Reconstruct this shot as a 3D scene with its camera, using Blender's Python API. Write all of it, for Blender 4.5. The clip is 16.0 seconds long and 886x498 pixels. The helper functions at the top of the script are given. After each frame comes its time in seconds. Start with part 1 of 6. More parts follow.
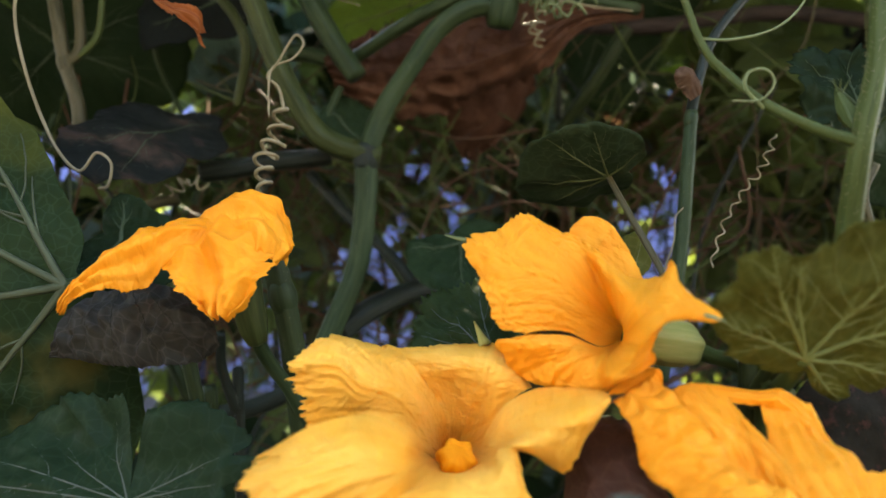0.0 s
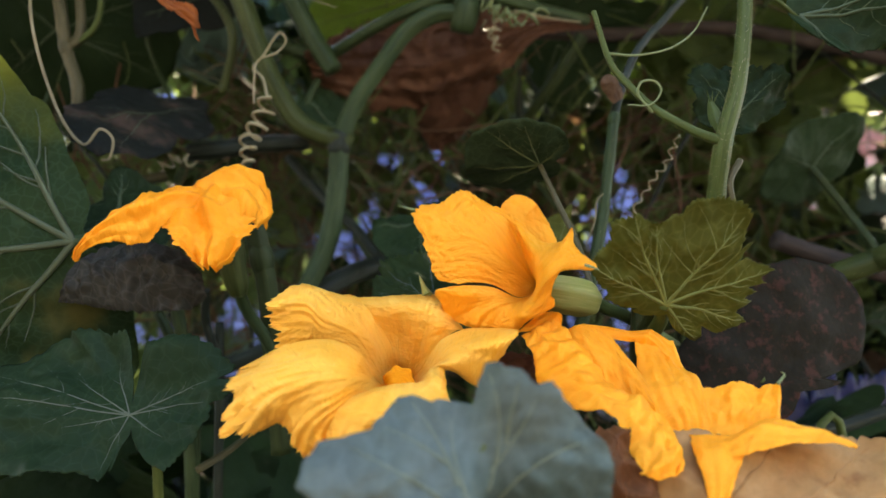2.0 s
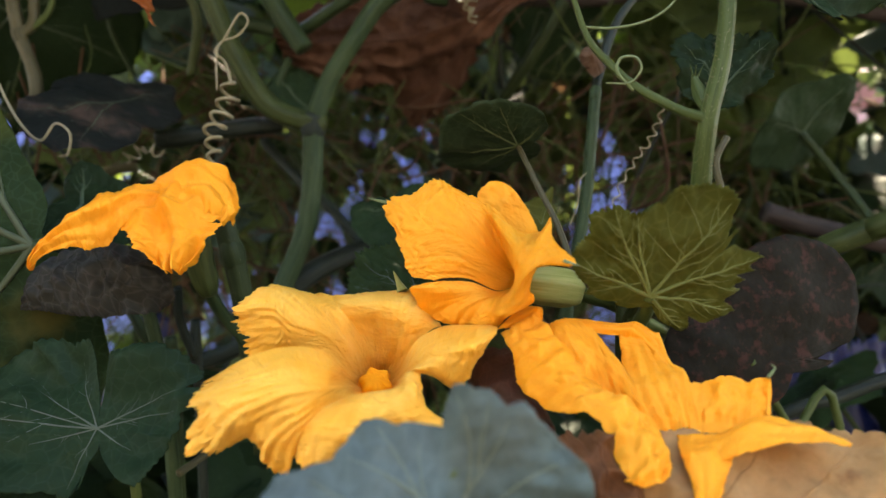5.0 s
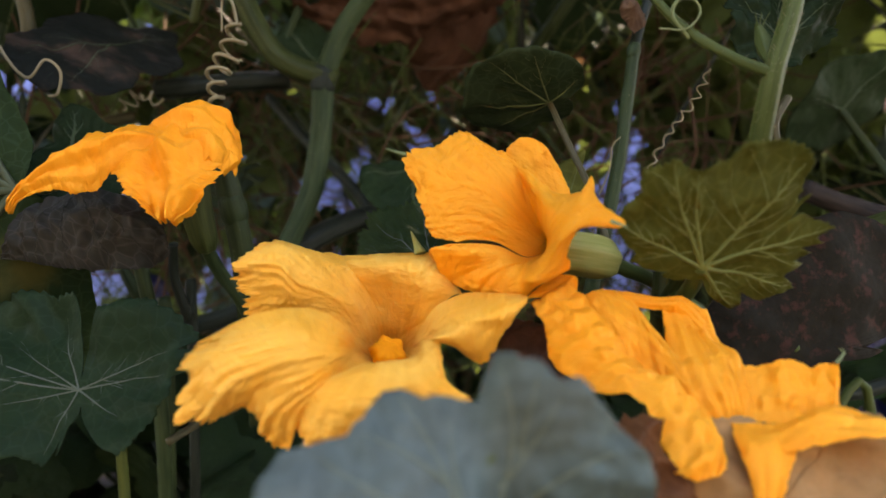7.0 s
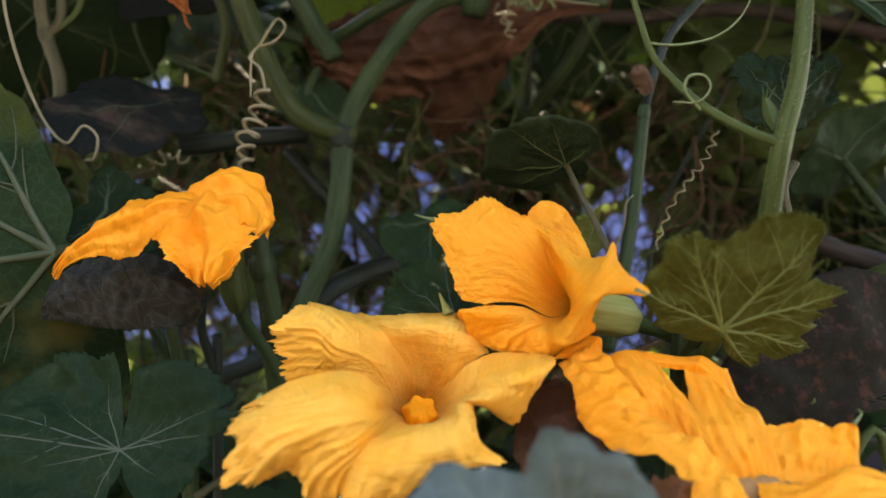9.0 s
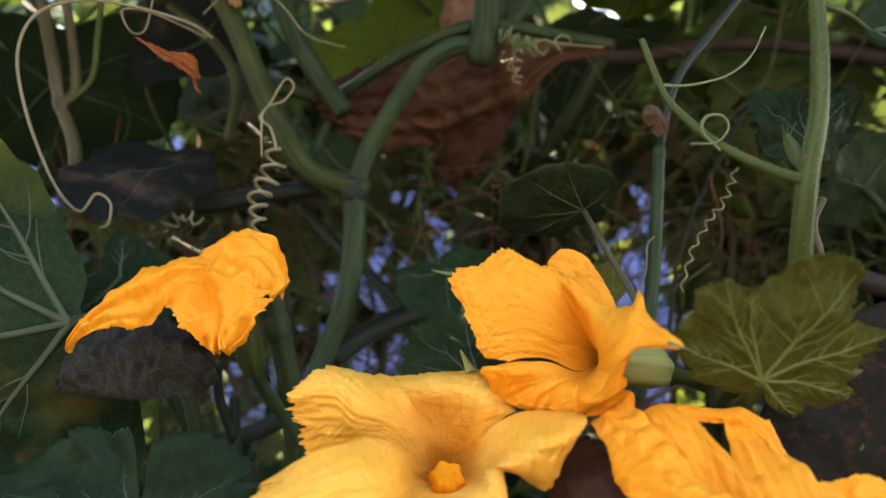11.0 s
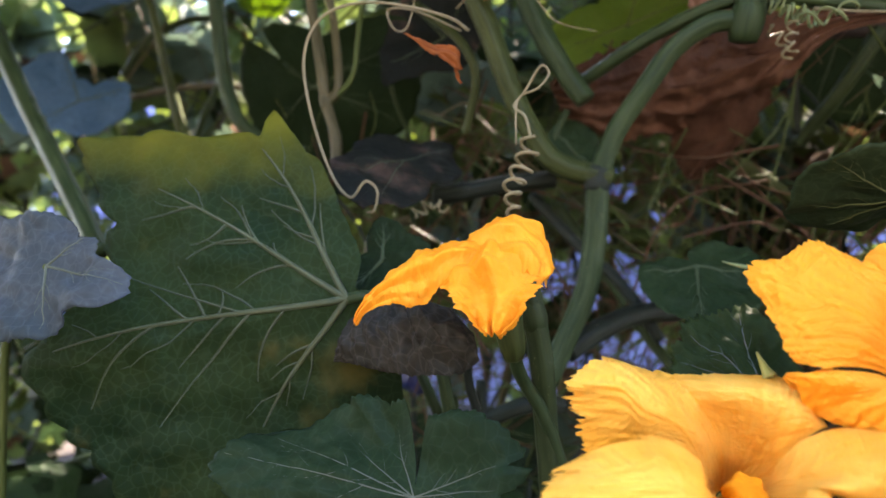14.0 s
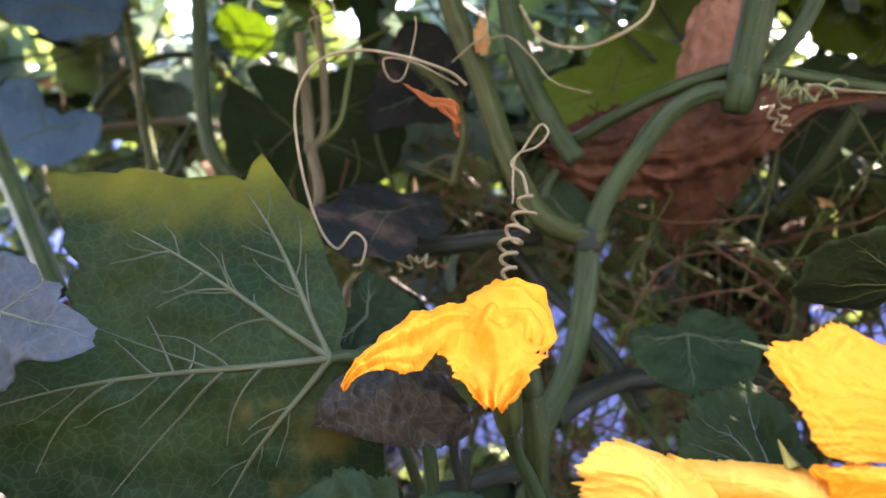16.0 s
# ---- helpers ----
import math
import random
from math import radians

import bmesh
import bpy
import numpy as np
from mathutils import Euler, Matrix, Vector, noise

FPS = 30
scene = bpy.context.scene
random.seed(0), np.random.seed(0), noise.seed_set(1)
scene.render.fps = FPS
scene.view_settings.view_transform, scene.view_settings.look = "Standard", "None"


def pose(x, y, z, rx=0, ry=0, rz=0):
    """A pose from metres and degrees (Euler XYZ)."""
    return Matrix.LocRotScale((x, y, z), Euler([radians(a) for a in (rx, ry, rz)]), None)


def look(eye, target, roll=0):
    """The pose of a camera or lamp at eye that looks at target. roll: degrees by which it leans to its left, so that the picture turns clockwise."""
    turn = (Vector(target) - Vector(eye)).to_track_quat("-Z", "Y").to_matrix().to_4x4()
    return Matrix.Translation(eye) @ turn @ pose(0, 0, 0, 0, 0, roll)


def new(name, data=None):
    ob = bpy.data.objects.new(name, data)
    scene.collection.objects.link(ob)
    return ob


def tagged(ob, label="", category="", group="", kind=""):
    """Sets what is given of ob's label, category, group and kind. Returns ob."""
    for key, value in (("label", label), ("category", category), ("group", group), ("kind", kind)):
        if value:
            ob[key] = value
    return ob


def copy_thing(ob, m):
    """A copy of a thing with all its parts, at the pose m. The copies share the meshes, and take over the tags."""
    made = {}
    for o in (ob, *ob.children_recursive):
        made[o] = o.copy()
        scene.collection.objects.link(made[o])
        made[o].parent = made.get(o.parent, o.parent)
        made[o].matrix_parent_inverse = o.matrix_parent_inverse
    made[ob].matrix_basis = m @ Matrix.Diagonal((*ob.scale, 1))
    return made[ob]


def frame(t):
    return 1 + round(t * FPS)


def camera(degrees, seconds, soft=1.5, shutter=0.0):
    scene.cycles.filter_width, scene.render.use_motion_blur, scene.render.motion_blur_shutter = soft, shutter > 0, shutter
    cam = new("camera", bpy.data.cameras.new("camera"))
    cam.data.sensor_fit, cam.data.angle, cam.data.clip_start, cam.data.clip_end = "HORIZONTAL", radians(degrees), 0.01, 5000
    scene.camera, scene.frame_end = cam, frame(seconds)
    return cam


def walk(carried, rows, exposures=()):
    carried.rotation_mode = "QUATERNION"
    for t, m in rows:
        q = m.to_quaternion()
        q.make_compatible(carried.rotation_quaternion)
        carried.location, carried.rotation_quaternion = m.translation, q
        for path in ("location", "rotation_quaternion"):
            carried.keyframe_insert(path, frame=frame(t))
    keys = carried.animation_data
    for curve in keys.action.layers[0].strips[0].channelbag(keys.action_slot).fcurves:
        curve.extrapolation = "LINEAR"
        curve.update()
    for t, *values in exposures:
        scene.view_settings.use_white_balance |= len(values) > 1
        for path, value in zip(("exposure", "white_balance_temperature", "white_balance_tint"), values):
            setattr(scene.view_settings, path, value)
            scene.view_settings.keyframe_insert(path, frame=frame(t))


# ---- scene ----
cam = camera(70.35, 16.0)
cam.data.dof.use_dof, cam.data.dof.focus_distance, cam.data.dof.aperture_fstop = True, 0.38, 5.0
PATH = [
    (0, (0.0088, 0.0022, 0.9065), (-0.0007, 2.0022, 0.9193), -0.42),
    (0.5, (0.0099, -0.0245, 0.9076), (0.0356, 1.9752, 0.9338), -0.46),
    (1, (0.0133, -0.0540, 0.9011), (0.0094, 1.9446, 0.9736), 0.38),
    (1.5, (0.0194, -0.0778, 0.8893), (0.0348, 1.9213, 0.9453), 1.15),
    (2, (0.0248, -0.0726, 0.8892), (0.0891, 1.9264, 0.8866), 1.36),
    (2.5, (0.0183, -0.0697, 0.8961), (0.1642, 1.9240, 0.8333), 0.71),
    (3, (0.0122, -0.0691, 0.9054), (0.1390, 1.9268, 0.8904), 0.94),
    (3.5, (0.0079, -0.0600, 0.9079), (0.1228, 1.9367, 0.9004), 1.12),
    (4, (0.0050, -0.0595, 0.9056), (0.1110, 1.9374, 0.8731), 1.84),
    (4.5, (0.0188, -0.0644, 0.9030), (0.0840, 1.9336, 0.8440), 0.69),
    (5, (0.0369, -0.0537, 0.9042), (0.1218, 1.9418, 0.8001), -0.80),
    (7.5, (0.0242, -0.0164, 0.8896), (0.1125, 1.9745, 0.7210), 1.84),
    (8, (0.0261, -0.0179, 0.8982), (0.1063, 1.9753, 0.7543), 1.18),
    (8.5, (0.0217, -0.0243, 0.9062), (0.0987, 1.9723, 0.8186), 1.18),
    (9, (0.0102, -0.0322, 0.9068), (0.0909, 1.9653, 0.8488), 1.04),
    (11.5, (0.0075, -0.0133, 0.9155), (0.0377, 1.9844, 1.0063), -1.85),
    (12, (0.0011, 0.0018, 0.9110), (0.0040, 1.9995, 1.0061), -0.99),
    (12.5, (0.0020, -0.0063, 0.9095), (-0.1762, 1.9856, 0.8858), -0.33),
    (13, (-0.0181, -0.0111, 0.9132), (-0.3501, 1.9609, 0.8831), 0.88),
    (13.5, (-0.0361, -0.0214, 0.9131), (-0.5335, 1.9143, 0.9876), 0.90),
    (14, (-0.0396, -0.0182, 0.9099), (-0.5971, 1.9014, 0.9744), 0.83),
    (14.5, (-0.0367, -0.0146, 0.9122), (-0.5860, 1.9071, 0.9866), 1.13),
    (15, (-0.0508, -0.0002, 0.9210), (-0.5177, 1.9393, 1.0644), 1.26),
    (15.5, (-0.0651, 0.0157, 0.9263), (-0.4608, 1.9649, 1.1359), 2.45),
    (16, (-0.0669, -0.0027, 0.9192), (-0.5113, 1.9353, 1.1353), 3.18),
]
EXPOSURES = [(0, 3.95, 7800, 14), (5, 3.9, 7900, 15), (7.5, 3.66, 8400, 22), (9, 3.78, 8000, 17), (12, 3.94, 7700, 16), (13.5, 4.18, 7400, 20), (15, 4.52, 7100, 27), (16, 4.76, 7100, 31)]
walk(cam, [(t, look(eye, target, roll)) for t, eye, target, roll in PATH], EXPOSURES)

# ---- light ----
world = bpy.data.worlds.new("sky")
scene.world = world
world.use_nodes = True
wn = world.node_tree.nodes
sky = wn.new("ShaderNodeTexSky")
sky.sky_type, sky.sun_disc = 'NISHITA', False
sky.sun_elevation, sky.sun_rotation = radians(52), radians(20)
world.node_tree.links.new(sky.outputs[0], wn["Background"].inputs[0])
wn["Background"].inputs[1].default_value = 0.15
sun_data = bpy.data.lights.new("sun", 'SUN')
sun_data.energy, sun_data.angle, sun_data.color = 3.2, radians(0.6), (1.0, 0.93, 0.8)
sun = new("sun", sun_data)
sun.matrix_world = look((1.0, 2.9, 4.5), (0, 0, 0.5))


# ---- materials ----
def mat(name):
    m = bpy.data.materials.new(name)
    m.use_nodes = True
    nt = m.node_tree
    return m, nt, nt.nodes, nt.links, nt.nodes["Principled BSDF"]


def ramp(nodes, links, source, stops):
    r = nodes.new("ShaderNodeValToRGB")
    el = r.color_ramp.elements
    while len(el) < len(stops):
        el.new(0.5)
    for e, (p, c) in zip(el, stops):
        e.position, e.color = p, (*c, 1)
    links.new(source, r.inputs[0])
    return r


def noise_tex(nodes, links, coord, scale, detail=4.0, rough=0.55):
    n = nodes.new("ShaderNodeTexNoise")
    n.inputs["Scale"].default_value, n.inputs["Detail"].default_value, n.inputs["Roughness"].default_value = scale, detail, rough
    links.new(coord, n.inputs["Vector"])
    return n


def mixc(nodes, links, fac, a, b, mode='MIX'):
    n = nodes.new("ShaderNodeMix")
    n.data_type, n.blend_type = 'RGBA', mode
    for sock, v in ((n.inputs[0], fac), (n.inputs[6], a), (n.inputs[7], b)):
        if isinstance(v, (int, float)):
            sock.default_value = v
        elif isinstance(v, tuple):
            sock.default_value = (*v, 1)
        else:
            links.new(v, sock)
    return n.outputs[2]


def bump(nodes, links, bsdf, height, strength, distance, before=None):
    b = nodes.new("ShaderNodeBump")
    b.inputs["Strength"].default_value, b.inputs["Distance"].default_value = strength, distance
    links.new(height, b.inputs["Height"])
    if before is not None:
        links.new(before.outputs[0], b.inputs["Normal"])
    links.new(b.outputs[0], bsdf.inputs["Normal"])
    return b


def thin(m, nt, bsdf, colour, amount, normal=None):
    """Let part of the light through a leaf or petal."""
    tr = nt.nodes.new("ShaderNodeBsdfTranslucent")
    mx = nt.nodes.new("ShaderNodeMixShader")
    mx.inputs[0].default_value = amount
    if isinstance(colour, tuple):
        tr.inputs[0].default_value = (*colour, 1)
    else:
        nt.links.new(colour, tr.inputs[0])
    nt.links.new(bsdf.outputs[0], mx.inputs[1])
    nt.links.new(tr.outputs[0], mx.inputs[2])
    nt.links.new(mx.outputs[0], nt.nodes["Material Output"].inputs[0])


def leaf_material(name, dark, light, glow, amount=0.25, rough=0.55, spots=None, net=0.6, margin=None, quilted=0.75):
    """Green blade: broad colour drift, a fine net of veins, small blemishes."""
    m, nt, n, l, b = mat(name)
    uv = n.new("ShaderNodeUVMap").outputs[0]
    obj = n.new("ShaderNodeObjectInfo")
    big = noise_tex(n, l, uv, 9.0, 3)
    base = ramp(n, l, big.outputs[0], [(0.3, dark), (0.72, light)]).outputs[0]
    vor = n.new("ShaderNodeTexVoronoi")
    vor.feature = 'DISTANCE_TO_EDGE'
    vor.inputs["Scale"].default_value = 130
    warp = noise_tex(n, l, uv, 30, 2)
    wv = n.new("ShaderNodeVectorMath")
    wv.operation = 'MULTIPLY_ADD'
    l.new(warp.outputs[1], wv.inputs[0])
    wv.inputs[1].default_value = (0.012, 0.012, 0)
    l.new(uv, wv.inputs[2])
    l.new(wv.outputs[0], vor.inputs["Vector"])
    vein = ramp(n, l, vor.outputs["Distance"], [(0.0, (1, 1, 1)), (0.09, (0, 0, 0))])
    vf = n.new("ShaderNodeMath")
    vf.operation = 'MULTIPLY'
    l.new(vein.outputs[0], vf.inputs[0])
    vf.inputs[1].default_value = 0.16 * net
    col = mixc(n, l, vf.outputs[0], base, tuple(min(1, c * 2.0 + 0.02) for c in light))
    fine = noise_tex(n, l, uv, 160, 3)
    col = mixc(n, l, 0.35, col, ramp(n, l, fine.outputs[0], [(0.3, (0.55, 0.55, 0.55)), (0.7, (1.3, 1.3, 1.3))]).outputs[0], 'MULTIPLY')
    if margin:
        colour, start, end = margin
        sep = n.new("ShaderNodeSeparateXYZ")
        l.new(wv.outputs[0], sep.inputs[0])
        mg = n.new("ShaderNodeMapRange")
        mg.inputs[1].default_value, mg.inputs[2].default_value = start, end
        drift = n.new("ShaderNodeMath")
        drift.operation = 'MULTIPLY_ADD'
        l.new(noise_tex(n, l, uv, 14, 4).outputs[0], drift.inputs[0])
        drift.inputs[1].default_value = 0.11
        l.new(sep.outputs[0], drift.inputs[2])
        l.new(drift.outputs[0], mg.inputs[0])
        mn = n.new("ShaderNodeMath")
        mn.operation = 'MULTIPLY'
        l.new(mg.outputs[0], mn.inputs[0])
        l.new(ramp(n, l, noise_tex(n, l, uv, 22, 4).outputs[0], [(0.25, (0.5, 0.5, 0.5)), (0.7, (1, 1, 1))]).outputs[0], mn.inputs[1])
        col = mixc(n, l, mn.outputs[0], col, colour)
    if spots:
        sp = noise_tex(n, l, uv, spots[1], 5, 0.65)
        sf = ramp(n, l, sp.outputs[0], [(spots[2], (0, 0, 0)), (spots[2] + 0.1, (1, 1, 1))])
        col = mixc(n, l, sf.outputs[0], col, spots[0])
    hue = n.new("ShaderNodeHueSaturation")
    mr = n.new("ShaderNodeMapRange")
    mr.inputs[3].default_value, mr.inputs[4].default_value = 0.75, 1.25
    l.new(obj.outputs["Random"], mr.inputs[0])
    l.new(mr.outputs[0], hue.inputs["Value"])
    l.new(col, hue.inputs["Color"])
    l.new(hue.outputs[0], b.inputs["Base Color"])
    b.inputs["Roughness"].default_value = rough
    b.inputs["Specular IOR Level"].default_value = 0.05
    quilt = n.new("ShaderNodeTexVoronoi")
    quilt.feature = 'SMOOTH_F1'
    quilt.inputs["Scale"].default_value = 42
    l.new(wv.outputs[0], quilt.inputs["Vector"])
    b0 = bump(n, l, b, quilt.outputs["Distance"], quilted, 0.005)
    b1 = bump(n, l, b, vor.outputs["Distance"], 0.35, 0.0009, b0)
    bump(n, l, b, fine.outputs[0], 0.3, 0.0004, b1)
    thin(m, nt, b, mixc(n, l, 0.5, hue.outputs[0], glow), amount)
    return m


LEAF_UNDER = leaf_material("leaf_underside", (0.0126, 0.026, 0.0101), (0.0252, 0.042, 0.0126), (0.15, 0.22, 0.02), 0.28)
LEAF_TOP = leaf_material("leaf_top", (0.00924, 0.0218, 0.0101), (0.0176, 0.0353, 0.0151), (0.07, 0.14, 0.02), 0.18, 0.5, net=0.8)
LEAF_MID = leaf_material("dim_leaf", (0.052, 0.086, 0.032), (0.110, 0.150, 0.052), (0.22, 0.30, 0.06), 0.35)
LEAF_GLAUCOUS = leaf_material("glaucous_leaf", (0.050, 0.086, 0.072), (0.092, 0.135, 0.118), (0.13, 0.20, 0.11), 0.25)
LEAF_YOUNG = leaf_material("young_leaf", (0.042, 0.0504, 0.0084), (0.0798, 0.0857, 0.0168), (0.2, 0.22, 0.03), 0.25, net=1.4)
# Leaf green darkened in the colour itself for blades in deep shade.
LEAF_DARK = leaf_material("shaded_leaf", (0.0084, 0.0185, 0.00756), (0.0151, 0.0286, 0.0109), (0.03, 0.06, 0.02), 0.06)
LEAF_WITHER = leaf_material("withering_leaf", (0.0084, 0.0118, 0.0101), (0.0143, 0.016, 0.0134), (0.05, 0.045, 0.02), 0.1, 0.75,
                            ((0.060, 0.040, 0.030), 9, 0.55), 0.2)
LEAF_SHRIVEL = leaf_material("shrivelled_leaf", (0.0218, 0.0235, 0.0185), (0.042, 0.0403, 0.0336), (0.05, 0.045, 0.03), 0.1, 0.7, net=1.5)
LEAF_SMALL = leaf_material("small_leaf", (0.018, 0.034, 0.016), (0.034, 0.054, 0.026), (0.05, 0.11, 0.03), 0.2, net=1.2)
LEAF_SPOT = leaf_material("spotted_leaf", (0.0143, 0.0143, 0.0101), (0.021, 0.0185, 0.0126), (0.03, 0.025, 0.012), 0.06, 0.7,
                          ((0.052, 0.025, 0.018), 100, 0.52), 0.15)
# Wide dark-to-light drift stands in for the leaf's lit and dim facets.
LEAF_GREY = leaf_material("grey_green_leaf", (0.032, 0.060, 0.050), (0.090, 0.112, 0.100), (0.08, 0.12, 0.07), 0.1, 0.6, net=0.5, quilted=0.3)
# Blue-grey in the colour stands for sky light on the upper side.
LEAF_SKYLIT = leaf_material("skylit_leaf", (0.026, 0.040, 0.044), (0.056, 0.070, 0.078), (0.08, 0.12, 0.08), 0.1, 0.55, net=0.6)
# Green pushed to blue, so the tint of sky light sits in the colour.
LEAF_SKY_TINT = leaf_material("sky_tinted_leaf", (0.026, 0.066, 0.110), (0.052, 0.108, 0.170), (0.06, 0.11, 0.09), 0.14, 0.55, net=0.5)
# Sunlit look put into the colour: two brighter, yellower copies of leaf green.
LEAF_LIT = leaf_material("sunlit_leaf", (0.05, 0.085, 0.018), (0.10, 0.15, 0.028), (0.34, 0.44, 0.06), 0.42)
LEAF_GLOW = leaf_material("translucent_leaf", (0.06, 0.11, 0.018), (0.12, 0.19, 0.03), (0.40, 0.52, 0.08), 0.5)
LEAF_BROWN = leaf_material("dry_brown_leaf", (0.060, 0.034, 0.022), (0.13, 0.078, 0.045), (0.20, 0.11, 0.05), 0.2, 0.8)
LEAF_BIG = leaf_material("yellowing_leaf", (0.005, 0.017, 0.008), (0.020, 0.037, 0.012), (0.24, 0.28, 0.02), 0.22, spots=((0.060, 0.058, 0.017), 7, 0.57), net=1.5, quilted=1.6,
                         margin=((0.110, 0.115, 0.012), 0.505, 0.575))


def petal_material(name, low, high, amount):
    m, nt, n, l, b = mat(name)
    uv = n.new("ShaderNodeUVMap").outputs[0]
    big = noise_tex(n, l, uv, 14, 3)
    base = ramp(n, l, big.outputs[0], [(0.3, low), (0.7, high)]).outputs[0]
    mp = n.new("ShaderNodeMapping")
    mp.inputs["Scale"].default_value = (1.0, 0.12, 1.0)
    l.new(uv, mp.inputs[0])
    rib = noise_tex(n, l, mp.outputs[0], 190, 4)
    col = mixc(n, l, 0.5, base, ramp(n, l, rib.outputs[0], [(0.35, (0.88, 0.78, 0.6)), (0.6, (1.06, 1.08, 1.2))]).outputs[0], 'MULTIPLY')
    sp = noise_tex(n, l, uv, 55, 5, 0.7)
    col = mixc(n, l, ramp(n, l, sp.outputs[0], [(0.70, (0, 0, 0)), (0.78, (0.6, 0.6, 0.6))]).outputs[0], col, (0.62, 0.22, 0.03))
    l.new(col, b.inputs["Base Color"])
    b.inputs["Roughness"].default_value = 0.6
    b.inputs["Specular IOR Level"].default_value = 0.25
    mp2 = n.new("ShaderNodeMapping")
    mp2.inputs["Scale"].default_value = (0.55, 1.0, 1.0)
    l.new(uv, mp2.inputs[0])
    crinkle = noise_tex(n, l, mp2.outputs[0], 130, 5, 0.6)
    b1 = bump(n, l, b, rib.outputs[0], 0.6, 0.0022)
    bump(n, l, b, crinkle.outputs[0], 0.9, 0.0046, b1)
    thin(m, nt, b, (1.0, 0.58, 0.03), amount)
    return m


PETAL = petal_material("petal", (0.97, 0.35, 0.013), (0.99, 0.44, 0.034), 0.24)
PETAL_PALE = petal_material("pale_petal", (0.98, 0.425, 0.030), (0.99, 0.550, 0.090), 0.15)


def plant_material(name, dark, light, rough=0.5, streak=1.0, scale=60):
    """Stems and tendrils: lengthwise streaks and fine grain."""
    m, nt, n, l, b = mat(name)
    uv = n.new("ShaderNodeUVMap").outputs[0]
    mp = n.new("ShaderNodeMapping")
    mp.inputs["Scale"].default_value = (1.0, 0.1, 1.0)
    l.new(uv, mp.inputs[0])
    s = noise_tex(n, l, mp.outputs[0], scale * 4, 3)
    big = noise_tex(n, l, uv, 12, 3)
    col = ramp(n, l, s.outputs[0], [(0.3, dark), (0.7, light)]).outputs[0]
    col = mixc(n, l, 0.6, col, ramp(n, l, big.outputs[0], [(0.3, (0.6, 0.65, 0.6)), (0.7, (1.25, 1.2, 1.1))]).outputs[0], 'MULTIPLY')
    l.new(col, b.inputs["Base Color"])
    b.inputs["Roughness"].default_value = rough
    b.inputs["Specular IOR Level"].default_value = 0.14
    fine = noise_tex(n, l, uv, 500, 2)
    b1 = bump(n, l, b, s.outputs[0], 0.4, 0.0008)
    bump(n, l, b, fine.outputs[0], 0.25, 0.0003, b1)
    return m


STEM = plant_material("vine_stem", (0.0151, 0.0311, 0.0118), (0.0386, 0.0605, 0.0252))
STEM_OLIVE = plant_material("olive_stem", (0.0185, 0.0286, 0.00756), (0.0521, 0.0655, 0.0202))
STEM_PALE = plant_material("pale_stem", (0.034, 0.052, 0.013), (0.070, 0.094, 0.027))
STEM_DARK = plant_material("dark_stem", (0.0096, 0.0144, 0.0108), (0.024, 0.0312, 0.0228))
# Copy of the stem green toned down to stand for shade.
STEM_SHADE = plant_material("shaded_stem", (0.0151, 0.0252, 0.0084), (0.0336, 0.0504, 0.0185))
STEM_STRAW = plant_material("straw_stem", (0.045, 0.044, 0.022), (0.10, 0.088, 0.046))
TENDRIL = plant_material("tendril_straw", (0.175, 0.150, 0.085), (0.27, 0.24, 0.155))
TENDRIL_GREEN = plant_material("tendril_green", (0.108, 0.144, 0.06), (0.18, 0.216, 0.108))
VEIN = plant_material("leaf_vein", (0.056, 0.076, 0.030), (0.088, 0.108, 0.048))
VEIN_DIM = plant_material("leaf_vein_dim", (0.036, 0.057, 0.03), (0.06, 0.084, 0.045))
VEIN_OLIVE = plant_material("young_vein", (0.098, 0.115, 0.030), (0.145, 0.165, 0.052))
VEIN_PALE = plant_material("leaf_vein_pale", (0.065, 0.085, 0.060), (0.11, 0.13, 0.095))
VEIN_BROAD = plant_material("broad_leaf_vein", (0.048, 0.064, 0.035), (0.080, 0.098, 0.054))
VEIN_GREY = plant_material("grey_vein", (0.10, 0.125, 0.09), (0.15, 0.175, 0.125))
CALYX = plant_material("calyx", (0.216, 0.216, 0.048), (0.33, 0.3, 0.096), scale=120)
STAMEN = plant_material("stamen", (0.72, 0.21, 0.005), (0.84, 0.31, 0.01), 0.8, scale=200)
ROD = plant_material("rusty_rod", (0.018, 0.015, 0.014), (0.05, 0.038, 0.032), 0.7)
DEAD = leaf_material("dead_leaf", (0.028, 0.013, 0.009), (0.170, 0.086, 0.052), (0.30, 0.13, 0.06), 0.3, 0.6, net=0.5, quilted=0.12)
# Lighter copy of the dead leaf: light on its upright lobe, as colour.
DEAD_LIT = leaf_material("lit_dead_leaf", (0.11, 0.055, 0.036), (0.30, 0.165, 0.11), (0.34, 0.17, 0.08), 0.25, 0.75, net=0.4, quilted=0.12)
DEAD_TAN = leaf_material("dry_tan_leaf", (0.24, 0.125, 0.046), (0.46, 0.27, 0.11), (0.4, 0.22, 0.07), 0.12, 0.75, spots=((0.19, 0.085, 0.035), 24, 0.60), net=0.25)
DEAD_RUST = leaf_material("rust_brown_dry_leaf", (0.05, 0.017, 0.007), (0.20, 0.085, 0.035), (0.2, 0.08, 0.02), 0.1, 0.45, spots=((0.035, 0.012, 0.006), 18, 0.57), net=0.5)
ORANGE_DRY = plant_material("dry_orange", (0.16, 0.045, 0.014), (0.28, 0.09, 0.025), 0.8)


